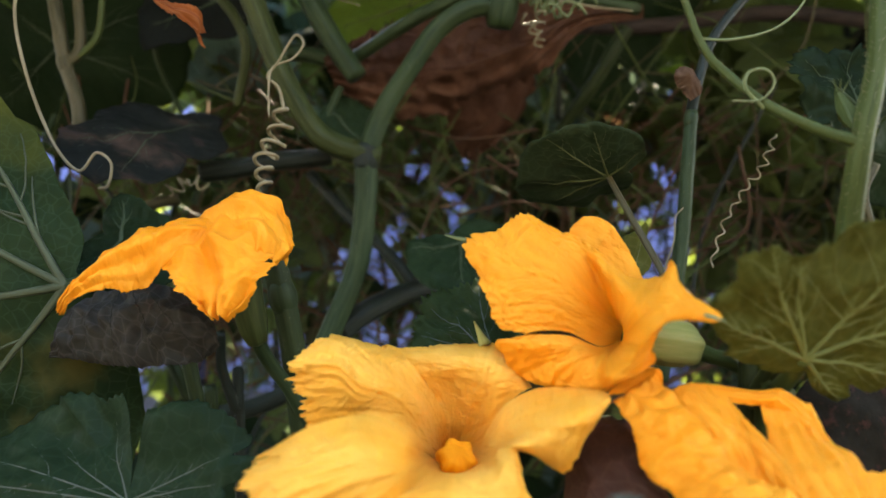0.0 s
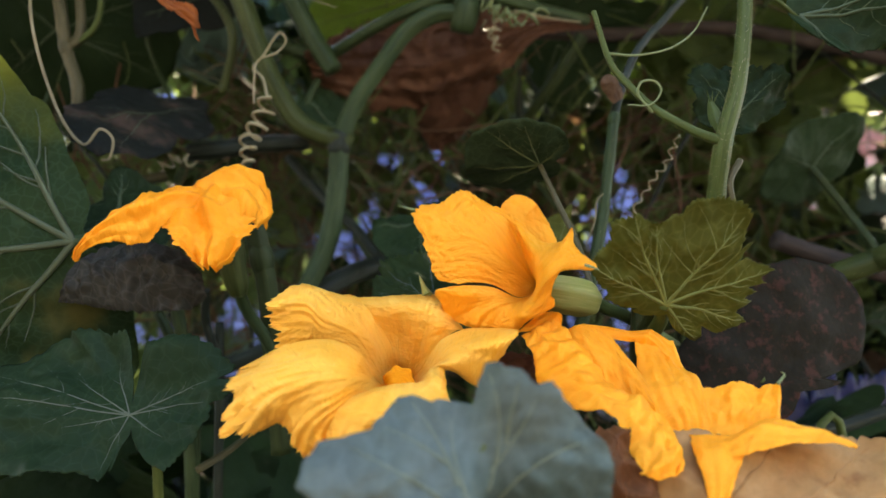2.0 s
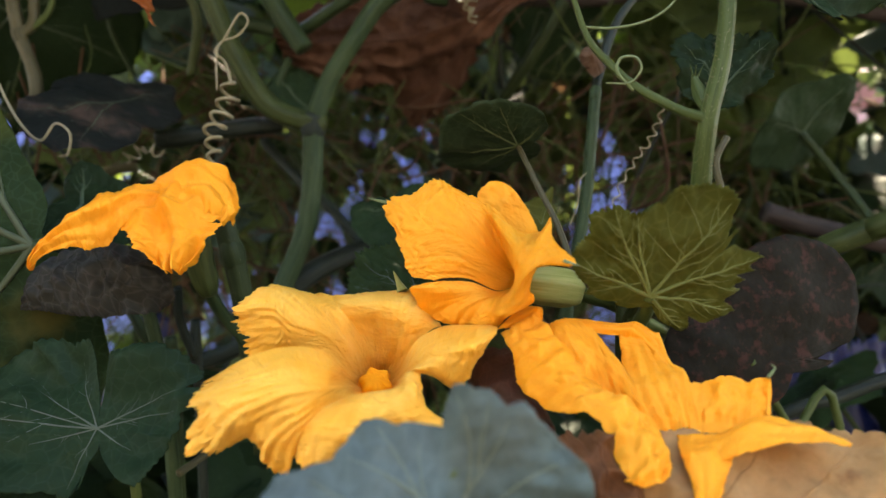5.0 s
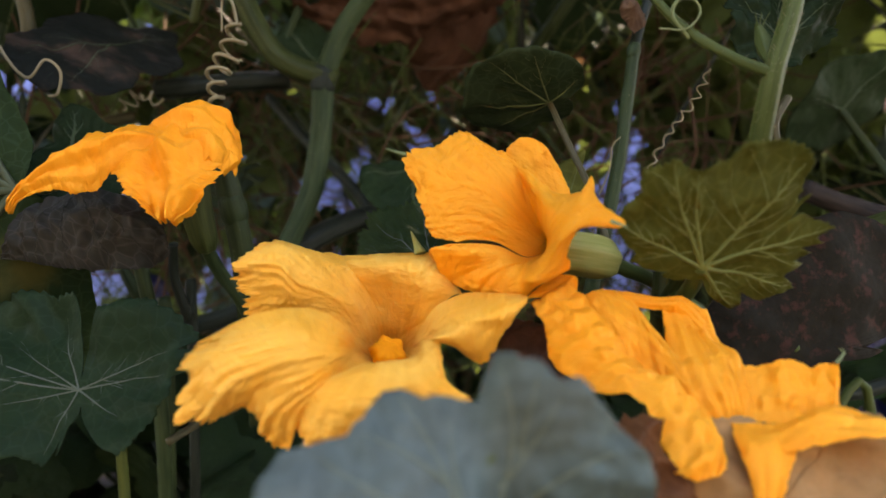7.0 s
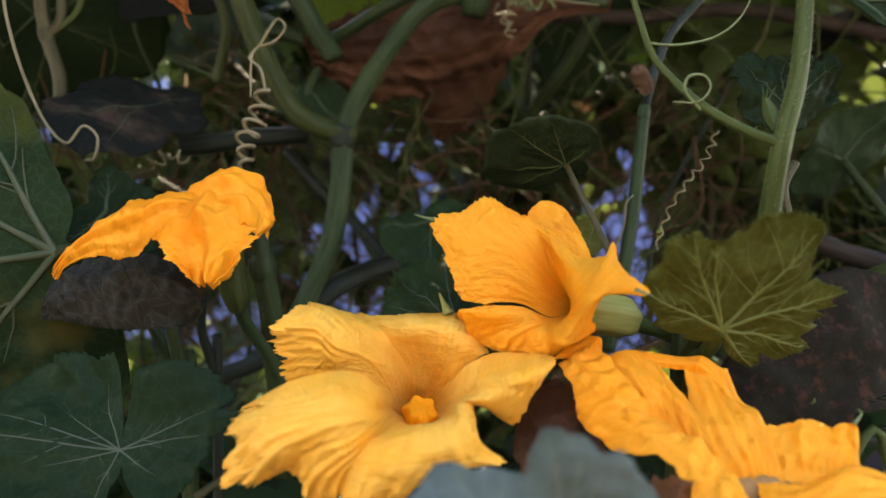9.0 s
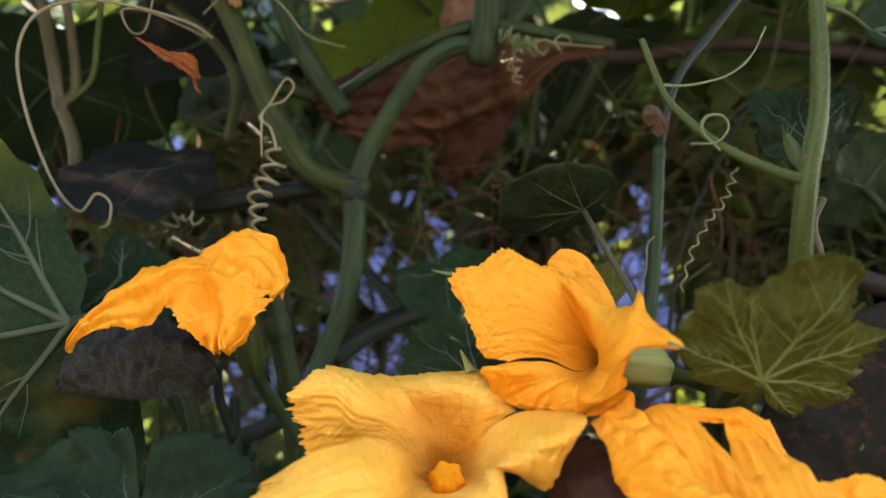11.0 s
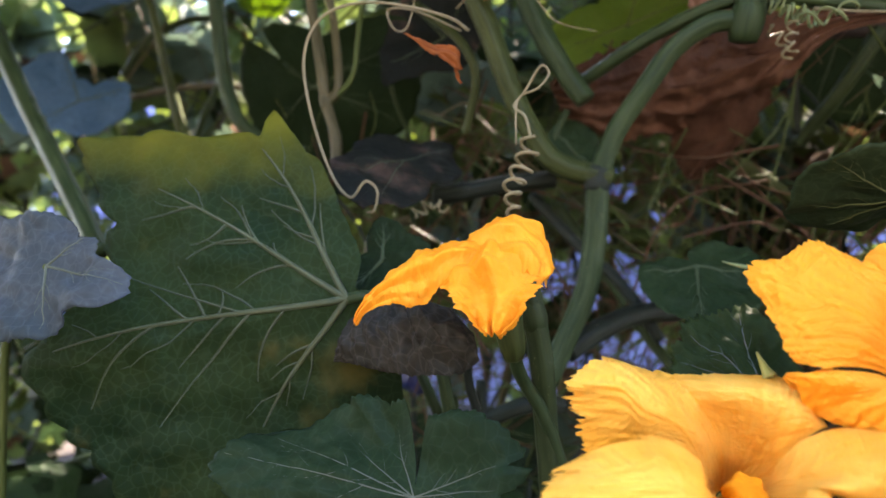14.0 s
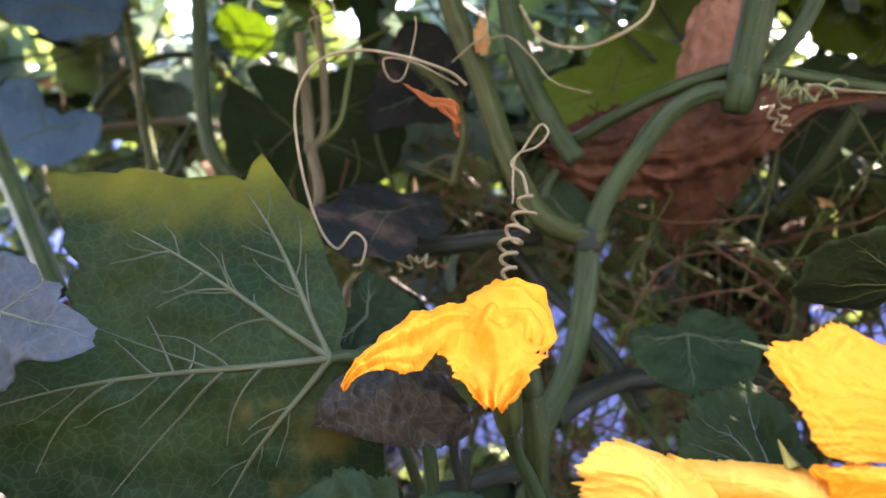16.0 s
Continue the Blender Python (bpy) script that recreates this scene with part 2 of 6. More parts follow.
def plain_material(name, a, b2, scale, rough=0.85, depth=0.01):
    m, nt, n, l, b = mat(name)
    co = n.new("ShaderNodeTexCoord").outputs["Object"]
    s1, s2 = noise_tex(n, l, co, scale, 6, 0.6), noise_tex(n, l, co, scale * 12, 4)
    col = ramp(n, l, s1.outputs[0], [(0.3, a), (0.7, b2)]).outputs[0]
    col = mixc(n, l, 0.5, col, ramp(n, l, s2.outputs[0], [(0.3, (0.6, 0.6, 0.6)), (0.7, (1.25, 1.25, 1.25))]).outputs[0], 'MULTIPLY')
    l.new(col, b.inputs["Base Color"])
    b.inputs["Roughness"].default_value = rough
    bump(n, l, b, s2.outputs[0], 0.5, depth)
    return m


SOIL = plain_material("soil", (0.018, 0.0132, 0.0108), (0.039, 0.03, 0.0264), 3)
PLASTER = plain_material("lilac_plaster", (0.12, 0.14, 0.33), (0.22, 0.24, 0.47), 1.5)
RENDERED = plain_material("pale_render", (0.11, 0.10, 0.088), (0.16, 0.145, 0.128), 1.5)
PINK = plain_material("pink_plaster", (0.55, 0.28, 0.26), (0.68, 0.38, 0.35), 1.5)
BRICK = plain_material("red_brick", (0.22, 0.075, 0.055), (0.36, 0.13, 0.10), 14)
BLUE_PLASTIC = plain_material("blue_plastic", (0.003, 0.007, 0.040), (0.006, 0.014, 0.085), 6, 0.4, 0.002)


# ---- mesh tools ----
TOWARD = Vector((0.05, -1.0, 0.15))


def link(name, verts, faces, uvs, material, parent=None, label="", solid=0.0):
    me = bpy.data.meshes.new(name)
    me.from_pydata([tuple(v) for v in verts], [], faces)
    layer = me.uv_layers.new(name="UVMap")
    idx = np.empty(len(me.loops), dtype=np.int32)
    me.loops.foreach_get("vertex_index", idx)
    layer.data.foreach_set("uv", np.asarray(uvs, dtype=np.float32)[idx].ravel())
    me.materials.append(material)
    me.polygons.foreach_set("use_smooth", [True] * len(me.polygons))
    me.update()
    ob = new(name, me)
    if parent is not None:
        ob.parent = parent
        ob.matrix_parent_inverse = parent.matrix_world.inverted()
    if solid:
        md = ob.modifiers.new("thickness", 'SOLIDIFY')
        md.thickness, md.offset = solid, 0.0
    return tagged(ob, label) if label else ob


def thing(name, place, label, category, group="", kind=""):
    e = new(name)
    e.empty_display_size = 0.02
    e.matrix_world = Matrix.Translation(place)
    bpy.context.view_layer.update()
    return tagged(e, label, category, group, kind)


def spline(pts, count):
    """Points evenly spaced in parameter on a smooth curve through pts (any width of tuple)."""
    p = np.array(pts, dtype=float)
    if len(p) == 2:
        s = np.linspace(0, 1, count)[:, None]
        return p[0] * (1 - s) + p[1] * s
    q = np.vstack([2 * p[0] - p[1], p, 2 * p[-1] - p[-2]])
    out = []
    for u in np.linspace(0, len(p) - 1, count):
        i = min(int(u), len(p) - 2)
        f = u - i
        a, b, c, d = q[i], q[i + 1], q[i + 2], q[i + 3]
        out.append(0.5 * (2 * b + (c - a) * f + (2 * a - 5 * b + 4 * c - d) * f * f + (3 * b - a - 3 * c + d) * f ** 3))
    return np.array(out)


def tube_mesh(path, radii, sides=12, ribs=0.0, caps=True, wob=0.0, seed=0.0):
    """Verts, faces, uvs of a tube along path."""
    path = [Vector(p) for p in path]
    n = len(path)
    verts, faces, uvs = [], [], []
    up, run = None, 0.0
    for i, p in enumerate(path):
        d = (path[min(i + 1, n - 1)] - path[max(i - 1, 0)]).normalized()
        if up is None:
            up = d.orthogonal().normalized()
        up = (up - d * up.dot(d)).normalized()
        side = d.cross(up)
        if i:
            run += (p - path[i - 1]).length
        for k in range(sides):
            a = 2 * math.pi * k / sides
            r = radii[i] * (1 + ribs * math.cos(a * 6))
            if wob:
                r *= 1 + wob * noise.noise(p * 60 + Vector((seed, a * 0.7, 0)))
            verts.append(p + (up * math.cos(a) + side * math.sin(a)) * r)
            uvs.append((a / (2 * math.pi) * 6.28 * max(radii), run))
    for i in range(n - 1):
        for k in range(sides):
            a, b = i * sides + k, i * sides + (k + 1) % sides
            faces.append((a, b, b + sides, a + sides))
    if caps:
        faces.append(tuple(range(sides))[::-1])
        faces.append(tuple(range((n - 1) * sides, n * sides)))
    return verts, faces, uvs


def merge(*meshes):
    verts, faces, uvs = [], [], []
    for v, f, u in meshes:
        k = len(verts)
        verts += list(v)
        faces += [tuple(i + k for i in q) for q in f]
        uvs += list(u)
    return verts, faces, uvs


def tube(name, pts, r0, r1, material, parent=None, label="", count=0, sides=12, ribs=0.0, wob=0.06):
    count = count or max(8, 8 * (len(pts) - 1))
    path = spline(pts, count)
    radii = [r0 + (r1 - r0) * i / (count - 1) for i in range(count)]
    return link(name, *tube_mesh(path, radii, sides, ribs, True, wob, pts[0][0] * 50), material, parent, label)


def stem(pts, r0, r1, label, material=None, name="vine_stem", category="stem", ribs=0.085, group="vine stems", hairs=0, knots=()):
    """A stem as a thing of its own, with swollen knots and bristles where it has them."""
    e = thing(name, pts[0], label, category, group)
    tube("stalk", pts, r0, r1, material or STEM, e, count=12 * (len(pts) - 1), sides=18, ribs=ribs)
    for k in knots:
        p = Vector(pts[k])
        d = (Vector(pts[min(k + 1, len(pts) - 1)]) - Vector(pts[max(k - 1, 0)])).normalized()
        rr = r0 + (r1 - r0) * k / (len(pts) - 1)
        link("knot", *tube_mesh([p - d * rr * 1.4, p - d * rr * .7, p, p + d * rr * .7, p + d * rr * 1.4],
                                [rr * .9, rr * 1.10, rr * 1.18, rr * 1.10, rr * .9], 18, 0.05, True, 0.12), material or STEM, e)
    if not hairs and max(r0, r1) >= 0.0055 and category == "stem" and group == "vine stems":
        hairs = 110
    if hairs:
        bristles(pts, r0, r1, hairs, e)
    return e


def bristles(pts, r0, r1, count, parent):
    rnd = random.Random(int(abs(pts[0][0]) * 1e4))
    path = [Vector(p) for p in spline(pts, 60)]
    verts, faces, uvs = [], [], []
    for _ in range(count):
        i = rnd.randrange(0, 58)
        d = (path[i + 1] - path[i]).normalized()
        o = d.orthogonal().normalized()
        o = Matrix.Rotation(rnd.uniform(0, 6.28), 3, d) @ o
        r = r0 + (r1 - r0) * i / 59
        p = path[i].lerp(path[i + 1], rnd.random()) + o * r * 0.95
        q = p + (o + d * rnd.uniform(-.5, .3)) * rnd.uniform(0.0012, 0.0028)
        s = d.cross(o) * 0.00012
        k = len(verts)
        verts += [p - s, p + s, q, p + d * 0.0002]
        faces += [(k, k + 1, k + 2), (k + 1, k + 3, k + 2), (k + 3, k, k + 2)]
        uvs += [(0, 0)] * 4
    link("bristles", verts, faces, uvs, TENDRIL, parent, "fine pale bristles")


def leaf(label, hub, normal, rim, veins, extra=(), blade=None, vein_mat=None, cup=0.0, wave=0.0, rough=0.003, petiole=None, pet_r=(0.004, 0.003),
         pet_mat=None, vein_r=0.0016, teeth=0.03, branches=3, relief=0.0012, fold=None, seed=0, name="squash_leaf", category="leaf", nr=16,
         na=150, group="squash leaves", vein_out=1.0, branch_w=0.42, tooth_f=0.13, twist=0.0):
    """A lobed blade spread round its hub: rim holds (degrees, reach), veins (degrees, reach)."""
    blade, vein_mat = blade or LEAF_UNDER, vein_mat or VEIN
    hub, nrm = Vector(hub), Vector(normal).normalized()
    ref = Vector((0, 0, 1)) if abs(nrm.z) < 0.9 else Vector((0, 1, 0))
    u = (ref - nrm * ref.dot(nrm)).normalized()
    v = nrm.cross(u)
    ang = np.array([a for a, r in rim], dtype=float)
    rad = np.array([r for a, r in rim], dtype=float)
    ang3, rad3 = np.concatenate([ang - 360, ang, ang + 360]), np.tile(rad, 3)
    size = float(rad.max())
    va = [math.radians(a) for a, r in veins]
    off = Vector((seed * 7.3, seed * 3.1, 0))

    def reach(a):
        d = (math.degrees(a) + 180) % 360 - 180
        i = int(np.searchsorted(ang3, d)) - 1
        f = (d - ang3[i]) / max(1e-6, ang3[i + 1] - ang3[i])
        f = f * f * (3 - 2 * f) * 0.5 + f * 0.5
        base = rad3[i] * (1 - f) + rad3[i + 1] * f
        saw = (d * tooth_f + 2.5 * noise.noise(Vector((d * 0.03, seed, 0)))) % 1.0
        return base * (1 + teeth * (0.5 - abs(saw - 0.35) * 1.4) + teeth * 0.8 * noise.noise(Vector((d * 0.11, seed + 5, 0))))

    def surf(x, y, lift=0.0):
        r = math.hypot(x, y)
        a = math.atan2(y, x)
        rel = r / size
        h = cup * size * rel * rel + wave * size * rel * rel * noise.noise(Vector((math.cos(a) * 1.6, math.sin(a) * 1.6, seed)))
        h += rough * noise.noise(Vector((x, y, 0)) * (3.2 / size) + off) * min(1, rel * 3)
        h += rough * 0.35 * noise.noise(Vector((x, y, 0)) * (11 / size) + off) * min(1, rel * 2)
        if va:
            near = min(abs((a - b + math.pi) % (2 * math.pi) - math.pi) for b in va)
            h -= relief * vein_out * (1 - math.exp(-(near * rel * 5) ** 2)) * min(1, rel * 4)
        if fold:
            fa, amount = fold
            s = x * math.cos(math.radians(fa) + math.pi / 2) + y * math.sin(math.radians(fa) + math.pi / 2)
            h += amount * abs(s)
        if twist:
            h -= twist * x * math.tanh(y / 0.004)
        return hub + u * x + v * y + nrm * (h + lift)

    verts, faces, uvs = [surf(0, 0)], [], [(seed * .37, seed * .21)]
    for j in range(1, nr + 1):
        for i in range(na):
            a = 2 * math.pi * i / na - math.pi
            r = reach(a) * (j / nr) ** 0.9
            x, y = r * math.cos(a), r * math.sin(a)
            verts.append(surf(x, y))
            uvs.append((x + seed * .37, y + seed * .21))
    for i in range(na):
        faces.append((0, 1 + i, 1 + (i + 1) % na))
    for j in range(nr - 1):
        for i in range(na):
            a, b = 1 + j * na + i, 1 + j * na + (i + 1) % na
            faces.append((a, a + na, b + na, b))
    e = thing(name, hub, label, category, group)
    link("blade", verts, faces, uvs, blade, e, solid=0.0005)
    rnd = random.Random(seed * 13 + 1)
    lines2d = []
    for a, r in veins:
        a = math.radians(a)
        r = min(r, reach(a) * 0.96)
        bend = rnd.uniform(-0.06, 0.06)
        line = []
        lines2d.append([Vector((r * s * math.cos(a + bend * math.sin(s * math.pi)), r * s * math.sin(a + bend * math.sin(s * math.pi)))) for s in np.linspace(0.1, 1, 60)])
        for s in np.linspace(0, 1, 16):
            aa = a + bend * math.sin(s * math.pi)
            line.append(surf(r * s * math.cos(aa), r * s * math.sin(aa), vein_r * 0.3))
        rr = [vein_r * (1 - 0.82 * s) for s in np.linspace(0, 1, 16)]
        main = link("vein", *tube_mesh(line, rr, 6, 0, False), vein_mat, e)
        pieces = []
        for k in range(branches):
            for sgn in (-1, 1):
                s0 = 0.22 + 0.7 * (k + rnd.uniform(0.1, 0.9)) / branches
                aa = a + bend * math.sin(s0 * math.pi)
                x0, y0 = r * s0 * math.cos(aa), r * s0 * math.sin(aa)
                da = a + sgn * rnd.uniform(0.62, 0.85)
                length = r * rnd.uniform(0.26, 0.46) * (1 - 0.45 * s0)
                path = []
                for q in np.linspace(0, 1, 9):
                    ab = da - sgn * 0.3 * q + 0.08 * noise.noise(Vector((q * 3, s0 * 20, seed)))
                    x, y = x0 + length * q * math.cos(ab), y0 + length * q * math.sin(ab)
                    if math.hypot(x, y) > reach(math.atan2(y, x)) * 0.95:
                        break
                    path.append(surf(x, y, vein_r * 0.2))
                if len(path) > 3:
                    r1 = vein_r * (1 - 0.65 * s0) * branch_w
                    pieces.append(tube_mesh(path, [r1 * (1 - 0.75 * i / len(path)) for i in range(len(path))], 5, 0, False))
        for piece in pieces:
            link("side_vein", *piece, vein_mat, main)
    for a0, r0, a1, r1 in extra:
        a0, a1 = math.radians(a0), math.radians(a1)
        p0, p1 = Vector((r0 * math.cos(a0), r0 * math.sin(a0))), Vector((r1 * math.cos(a1), r1 * math.sin(a1)))
        if lines2d:
            p0 = min((q for ln in lines2d for q in ln), key=lambda q: (q - p0).length).copy()
        side = Vector((p0.y - p1.y, p1.x - p0.x)) * rnd.uniform(-0.12, 0.12)
        line = [p0.lerp(p1, q) + side * math.sin(q * math.pi) for q in np.linspace(0, 1, 12)]
        link("vein", *tube_mesh([surf(p.x, p.y, vein_r * 0.2) for p in line], [vein_r * 0.4 * (1 - 0.7 * q) for q in np.linspace(0, 1, 12)], 6, 0, False), vein_mat, e)
    if petiole:
        tube("petiole", [tuple(hub - nrm * 0.001)] + [tuple(p) for p in petiole], pet_r[1], pet_r[0], pet_mat or STEM_PALE, e, sides=12, ribs=0.05)
    return e


def loft(sections, ns=110, nv=72, ruffle=0.004, crimp=0.0, pleat=0.0, pleats=7, seed=0, fray=0.06, edge_noise=26.0, frill=0.0, crease=0.0018, ridge=0.0, ridge_at=0.0, ripple=0.0, wavelength=0.009, tip=0.3):
    """A petal-like sheet through a few cross-sections (one edge, other edge, bulge towards the viewer)."""
    ctrl = np.array([(*a, *b, c) for a, b, c in sections], dtype=float)
    rows = spline(ctrl, ns)
    verts, faces, uvs, run = [], [], [], 0.0
    prev = None
    for i, row in enumerate(rows):
        a, b, bulge = Vector(row[:3]), Vector(row[3:6]), row[6]
        c, h = (a + b) / 2, (b - a) / 2
        nxt, bef = rows[min(i + 1, ns - 1)], rows[max(i - 1, 0)]
        along = Vector((nxt[:3] + nxt[3:6] - bef[:3] - bef[3:6]) / 2)
        nrm = along.cross(h)
        if nrm.length < 1e-9:
            nrm = TOWARD.copy()
        nrm.normalize()
        if nrm.dot(TOWARD) < 0:
            nrm = -nrm
        if prev is not None:
            run += (c - prev).length
        prev = c
        s = i / (ns - 1)
        al = along.normalized() if along.length > 1e-9 else Vector((0, 0, 1))
        for k in range(nv):
            v = 2 * k / (nv - 1) - 1
            e = abs(v) ** 2.5
            w = 1 + fray * e * noise.noise(Vector((s * 14, v * 2, seed + 3))) + fray * 0.5 * e * noise.noise(Vector((s * 45, v * 2, seed))) + fray * 0.35 * e * noise.noise(Vector((s * 120, v, seed)))
            p = c + h * v * w + nrm * bulge * (1 - v * v)
            amp = ruffle * (0.15 + 0.85 * max(e, s ** 4)) * min(1, s * 2.5)
            q = Vector((p.x, p.y, p.z))
            p = p + nrm * amp * (noise.noise(q * edge_noise + Vector((seed, 0, 0))) + 0.5 * noise.noise(q * edge_noise * 2.6 + Vector((0, seed, 0))))
            p = p + nrm * crease * (1 - abs(noise.noise(q * 42 + Vector((3, seed, 0)))) * 4) * min(1, s * 2)
            if ripple:
                ph = run * 6.283 / wavelength + 2.5 * noise.noise(Vector((v * 2.2, run * 40, seed))) + v * 2
                p = p + nrm * ripple * math.sin(ph) * (0.5 + noise.noise(Vector((run * 60, v * 3, seed + 2))))
            if ridge:
                p = p + nrm * ridge * math.exp(-((v - ridge_at) / 0.22) ** 2) * math.sin(min(1, s * 1.15) * math.pi)
            if frill:
                p = p + nrm * frill * (s ** 3 + 0.3 * e * s) * math.sin(v * 9 + s * 7 + 3 * noise.noise(Vector((v * 3, s * 3, seed))))
            if crimp:
                k = noise.noise(Vector((v * 3, run * 90, seed + 9))) * 0.7 + noise.noise(q * 75 + Vector((seed, 9, 0)))
                p = p + nrm * crimp * (k + 0.6 * noise.noise(q * 190)) * (0.4 + 0.6 * s)
            if pleat:
                p = p + nrm * pleat * math.cos(v * math.pi * pleats * 0.5) * (0.3 + 0.7 * s)
            p = p + al * (tip * h.length * (1 - v * v) * s ** 5)
            p = p + al * (fray * h.length) * s ** 6 * (1.3 * noise.noise(Vector((v * 2.6, seed, 1))) + 0.5 * noise.noise(Vector((v * 11, seed, 2))))
            verts.append(p)
            uvs.append((v * h.length + seed * 0.31, run + seed * 0.17))
    for i in range(ns - 1):
        for k in range(nv - 1):
            a = i * nv + k
            faces.append((a, a + 1, a + nv + 1, a + nv))
    return verts, faces, uvs


def petal(parent, sections, seed, ruffle=0.005, crimp=0.0013, pleat=0.00035, bulge=1.0, label="", material=None, **kw):
    return link("petal", *loft([(a, b, c * bulge) for a, b, c in sections], seed=seed, ruffle=ruffle, crimp=crimp, pleat=pleat, **kw), material or PETAL, parent, label, solid=0.0005)


# ---- ground and distance ----
def sheet(name, x0, x1, y0, y1, z, material, label, category, n=60, bumps=0.02):
    verts, faces, uvs = [], [], []
    for j in range(n + 1):
        for i in range(n + 1):
            fx, fy = (i / n * 2 - 1), (j / n * 2 - 1)
            x = (x0 + x1) / 2 + (x1 - x0) / 2 * fx * (0.05 + 0.95 * fx * fx)
            y = (y0 + y1) / 2 + (y1 - y0) / 2 * fy * (0.05 + 0.95 * fy * fy)
            verts.append((x, y, z + bumps * noise.noise(Vector((x, y, 0)) * 2.0)))
            uvs.append((x, y))
    for j in range(n):
        for i in range(n):
            a = j * (n + 1) + i
            faces.append((a, a + 1, a + n + 2, a + n + 1))
    return tagged(link(name, verts, faces, uvs, material), label, category, "", "structure")


sheet("ground", -400, 400, -400, 400, 0.0, SOIL, "bare dark garden soil under the vines", "ground")


def box(name, lo, hi, material, parent=None, label="", bevel=0.004):
    bm = bmesh.new()
    bmesh.ops.create_cube(bm, size=1.0)
    for q in bm.verts:
        q.co = Vector([(l + h) / 2 + c * (h - l) for l, h, c in zip(lo, hi, q.co)])
    bmesh.ops.bevel(bm, geom=bm.edges[:], offset=bevel, segments=2, affect='EDGES')
    me = bpy.data.meshes.new(name)
    bm.to_mesh(me)
    bm.free()
    me.materials.append(material)
    ob = new(name, me)
    if parent is not None:
        ob.parent = parent
    return tagged(ob, label) if label else ob


wall = box("garden_wall", (-6, 4.2, -0.02), (6, 4.4, 2.2), PLASTER)
tagged(wall, "pale lilac plastered garden wall behind the vines", "wall", "", "structure")

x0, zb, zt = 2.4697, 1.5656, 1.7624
front = box("house_front", (x0, 3.9, -0.02), (5.5, 4.1, 3.4), PINK)
tagged(front, "pink plastered house front behind the vines", "wall", "", "structure")
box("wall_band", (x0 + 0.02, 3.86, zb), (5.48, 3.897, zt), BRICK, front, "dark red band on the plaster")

# Unseen wall behind the camera, added to block low sky and bounce light.
house = box("house_wall", (-5, -1.7, -0.02), (5, -1.5, 2.1), RENDERED)
tagged(house, "unseen plain wall that blocks sky and bounces light", "wall", "", "structure")

# ---- large leaves ----
leaf("huge green squash leaf, underside with pale veins, yellowing edge",
     (-0.2327, 0.4, 0.8875), (0.2959, -0.9514, 0.0856), [(-169, 0.135), (-156, 0.105), (-148, 0.0752), (-130, 0.03), (-100, 0.00891), (-29, 0.0102), (-22, 0.019), (-16, 0.0306), (-3, 0.0454), (7, 0.0662), (11, 0.0886), (14, 0.111), (19, 0.123), (20, 0.135), (22, 0.146), (23, 0.157), (24, 0.167), (27, 0.163), (31, 0.148), (33, 0.156), (43, 0.178), (48, 0.196), (54, 0.218), (58, 0.241), (61, 0.251), (63, 0.243), (67, 0.222), (71, 0.205), (73, 0.191), (78, 0.196), (81, 0.185), (86, 0.175), (97, 0.218), (101, 0.233), (109, 0.229), (118, 0.222), (126, 0.218), (134, 0.224), (145, 0.212), (161, 0.185), (175, 0.163)], [(32, 0.139), (61, 0.172), (101, 0.211), (147, 0.112)], [(66, 0.0807, 50, 0.11), (66, 0.087, 77, 0.126), (63, 0.138, 70, 0.171), (68, 0.0499, 85, 0.0828), (32, 0.0758, 43, 0.105), (33, 0.052, 43, 0.0752), (104, 0.0765, 85, 0.168), (92, 0.107, 80, 0.131), (88, 0.12, 88, 0.147), (109, 0.0712, 125, 0.164), (33, 0.0336, 19, 0.0777), (119, 0.047, 133, 0.0884), (115, 0.0941, 113, 0.132), (153, 0.0407, 134, 0.0704), (69, 0.0623, 54, 0.0713), (64, 0.109, 72, 0.126), (98, 0.0946, 87, 0.0935), (105, 0.141, 114, 0.2)],
     blade=LEAF_BIG, vein_mat=VEIN_BROAD, wave=0.06, rough=0.010, fold=(104, -0.23), vein_r=0.0029, relief=0.005, seed=1, branches=2, teeth=0.035, nr=32, na=460,
     petiole=[(-0.2185, 0.405, 0.8893), (-0.2039, 0.43, 0.88), (-0.165, 0.455, 0.7433), (-0.17, 0.5, -0.02)], pet_r=(0.006, 0.004), pet_mat=STEM)

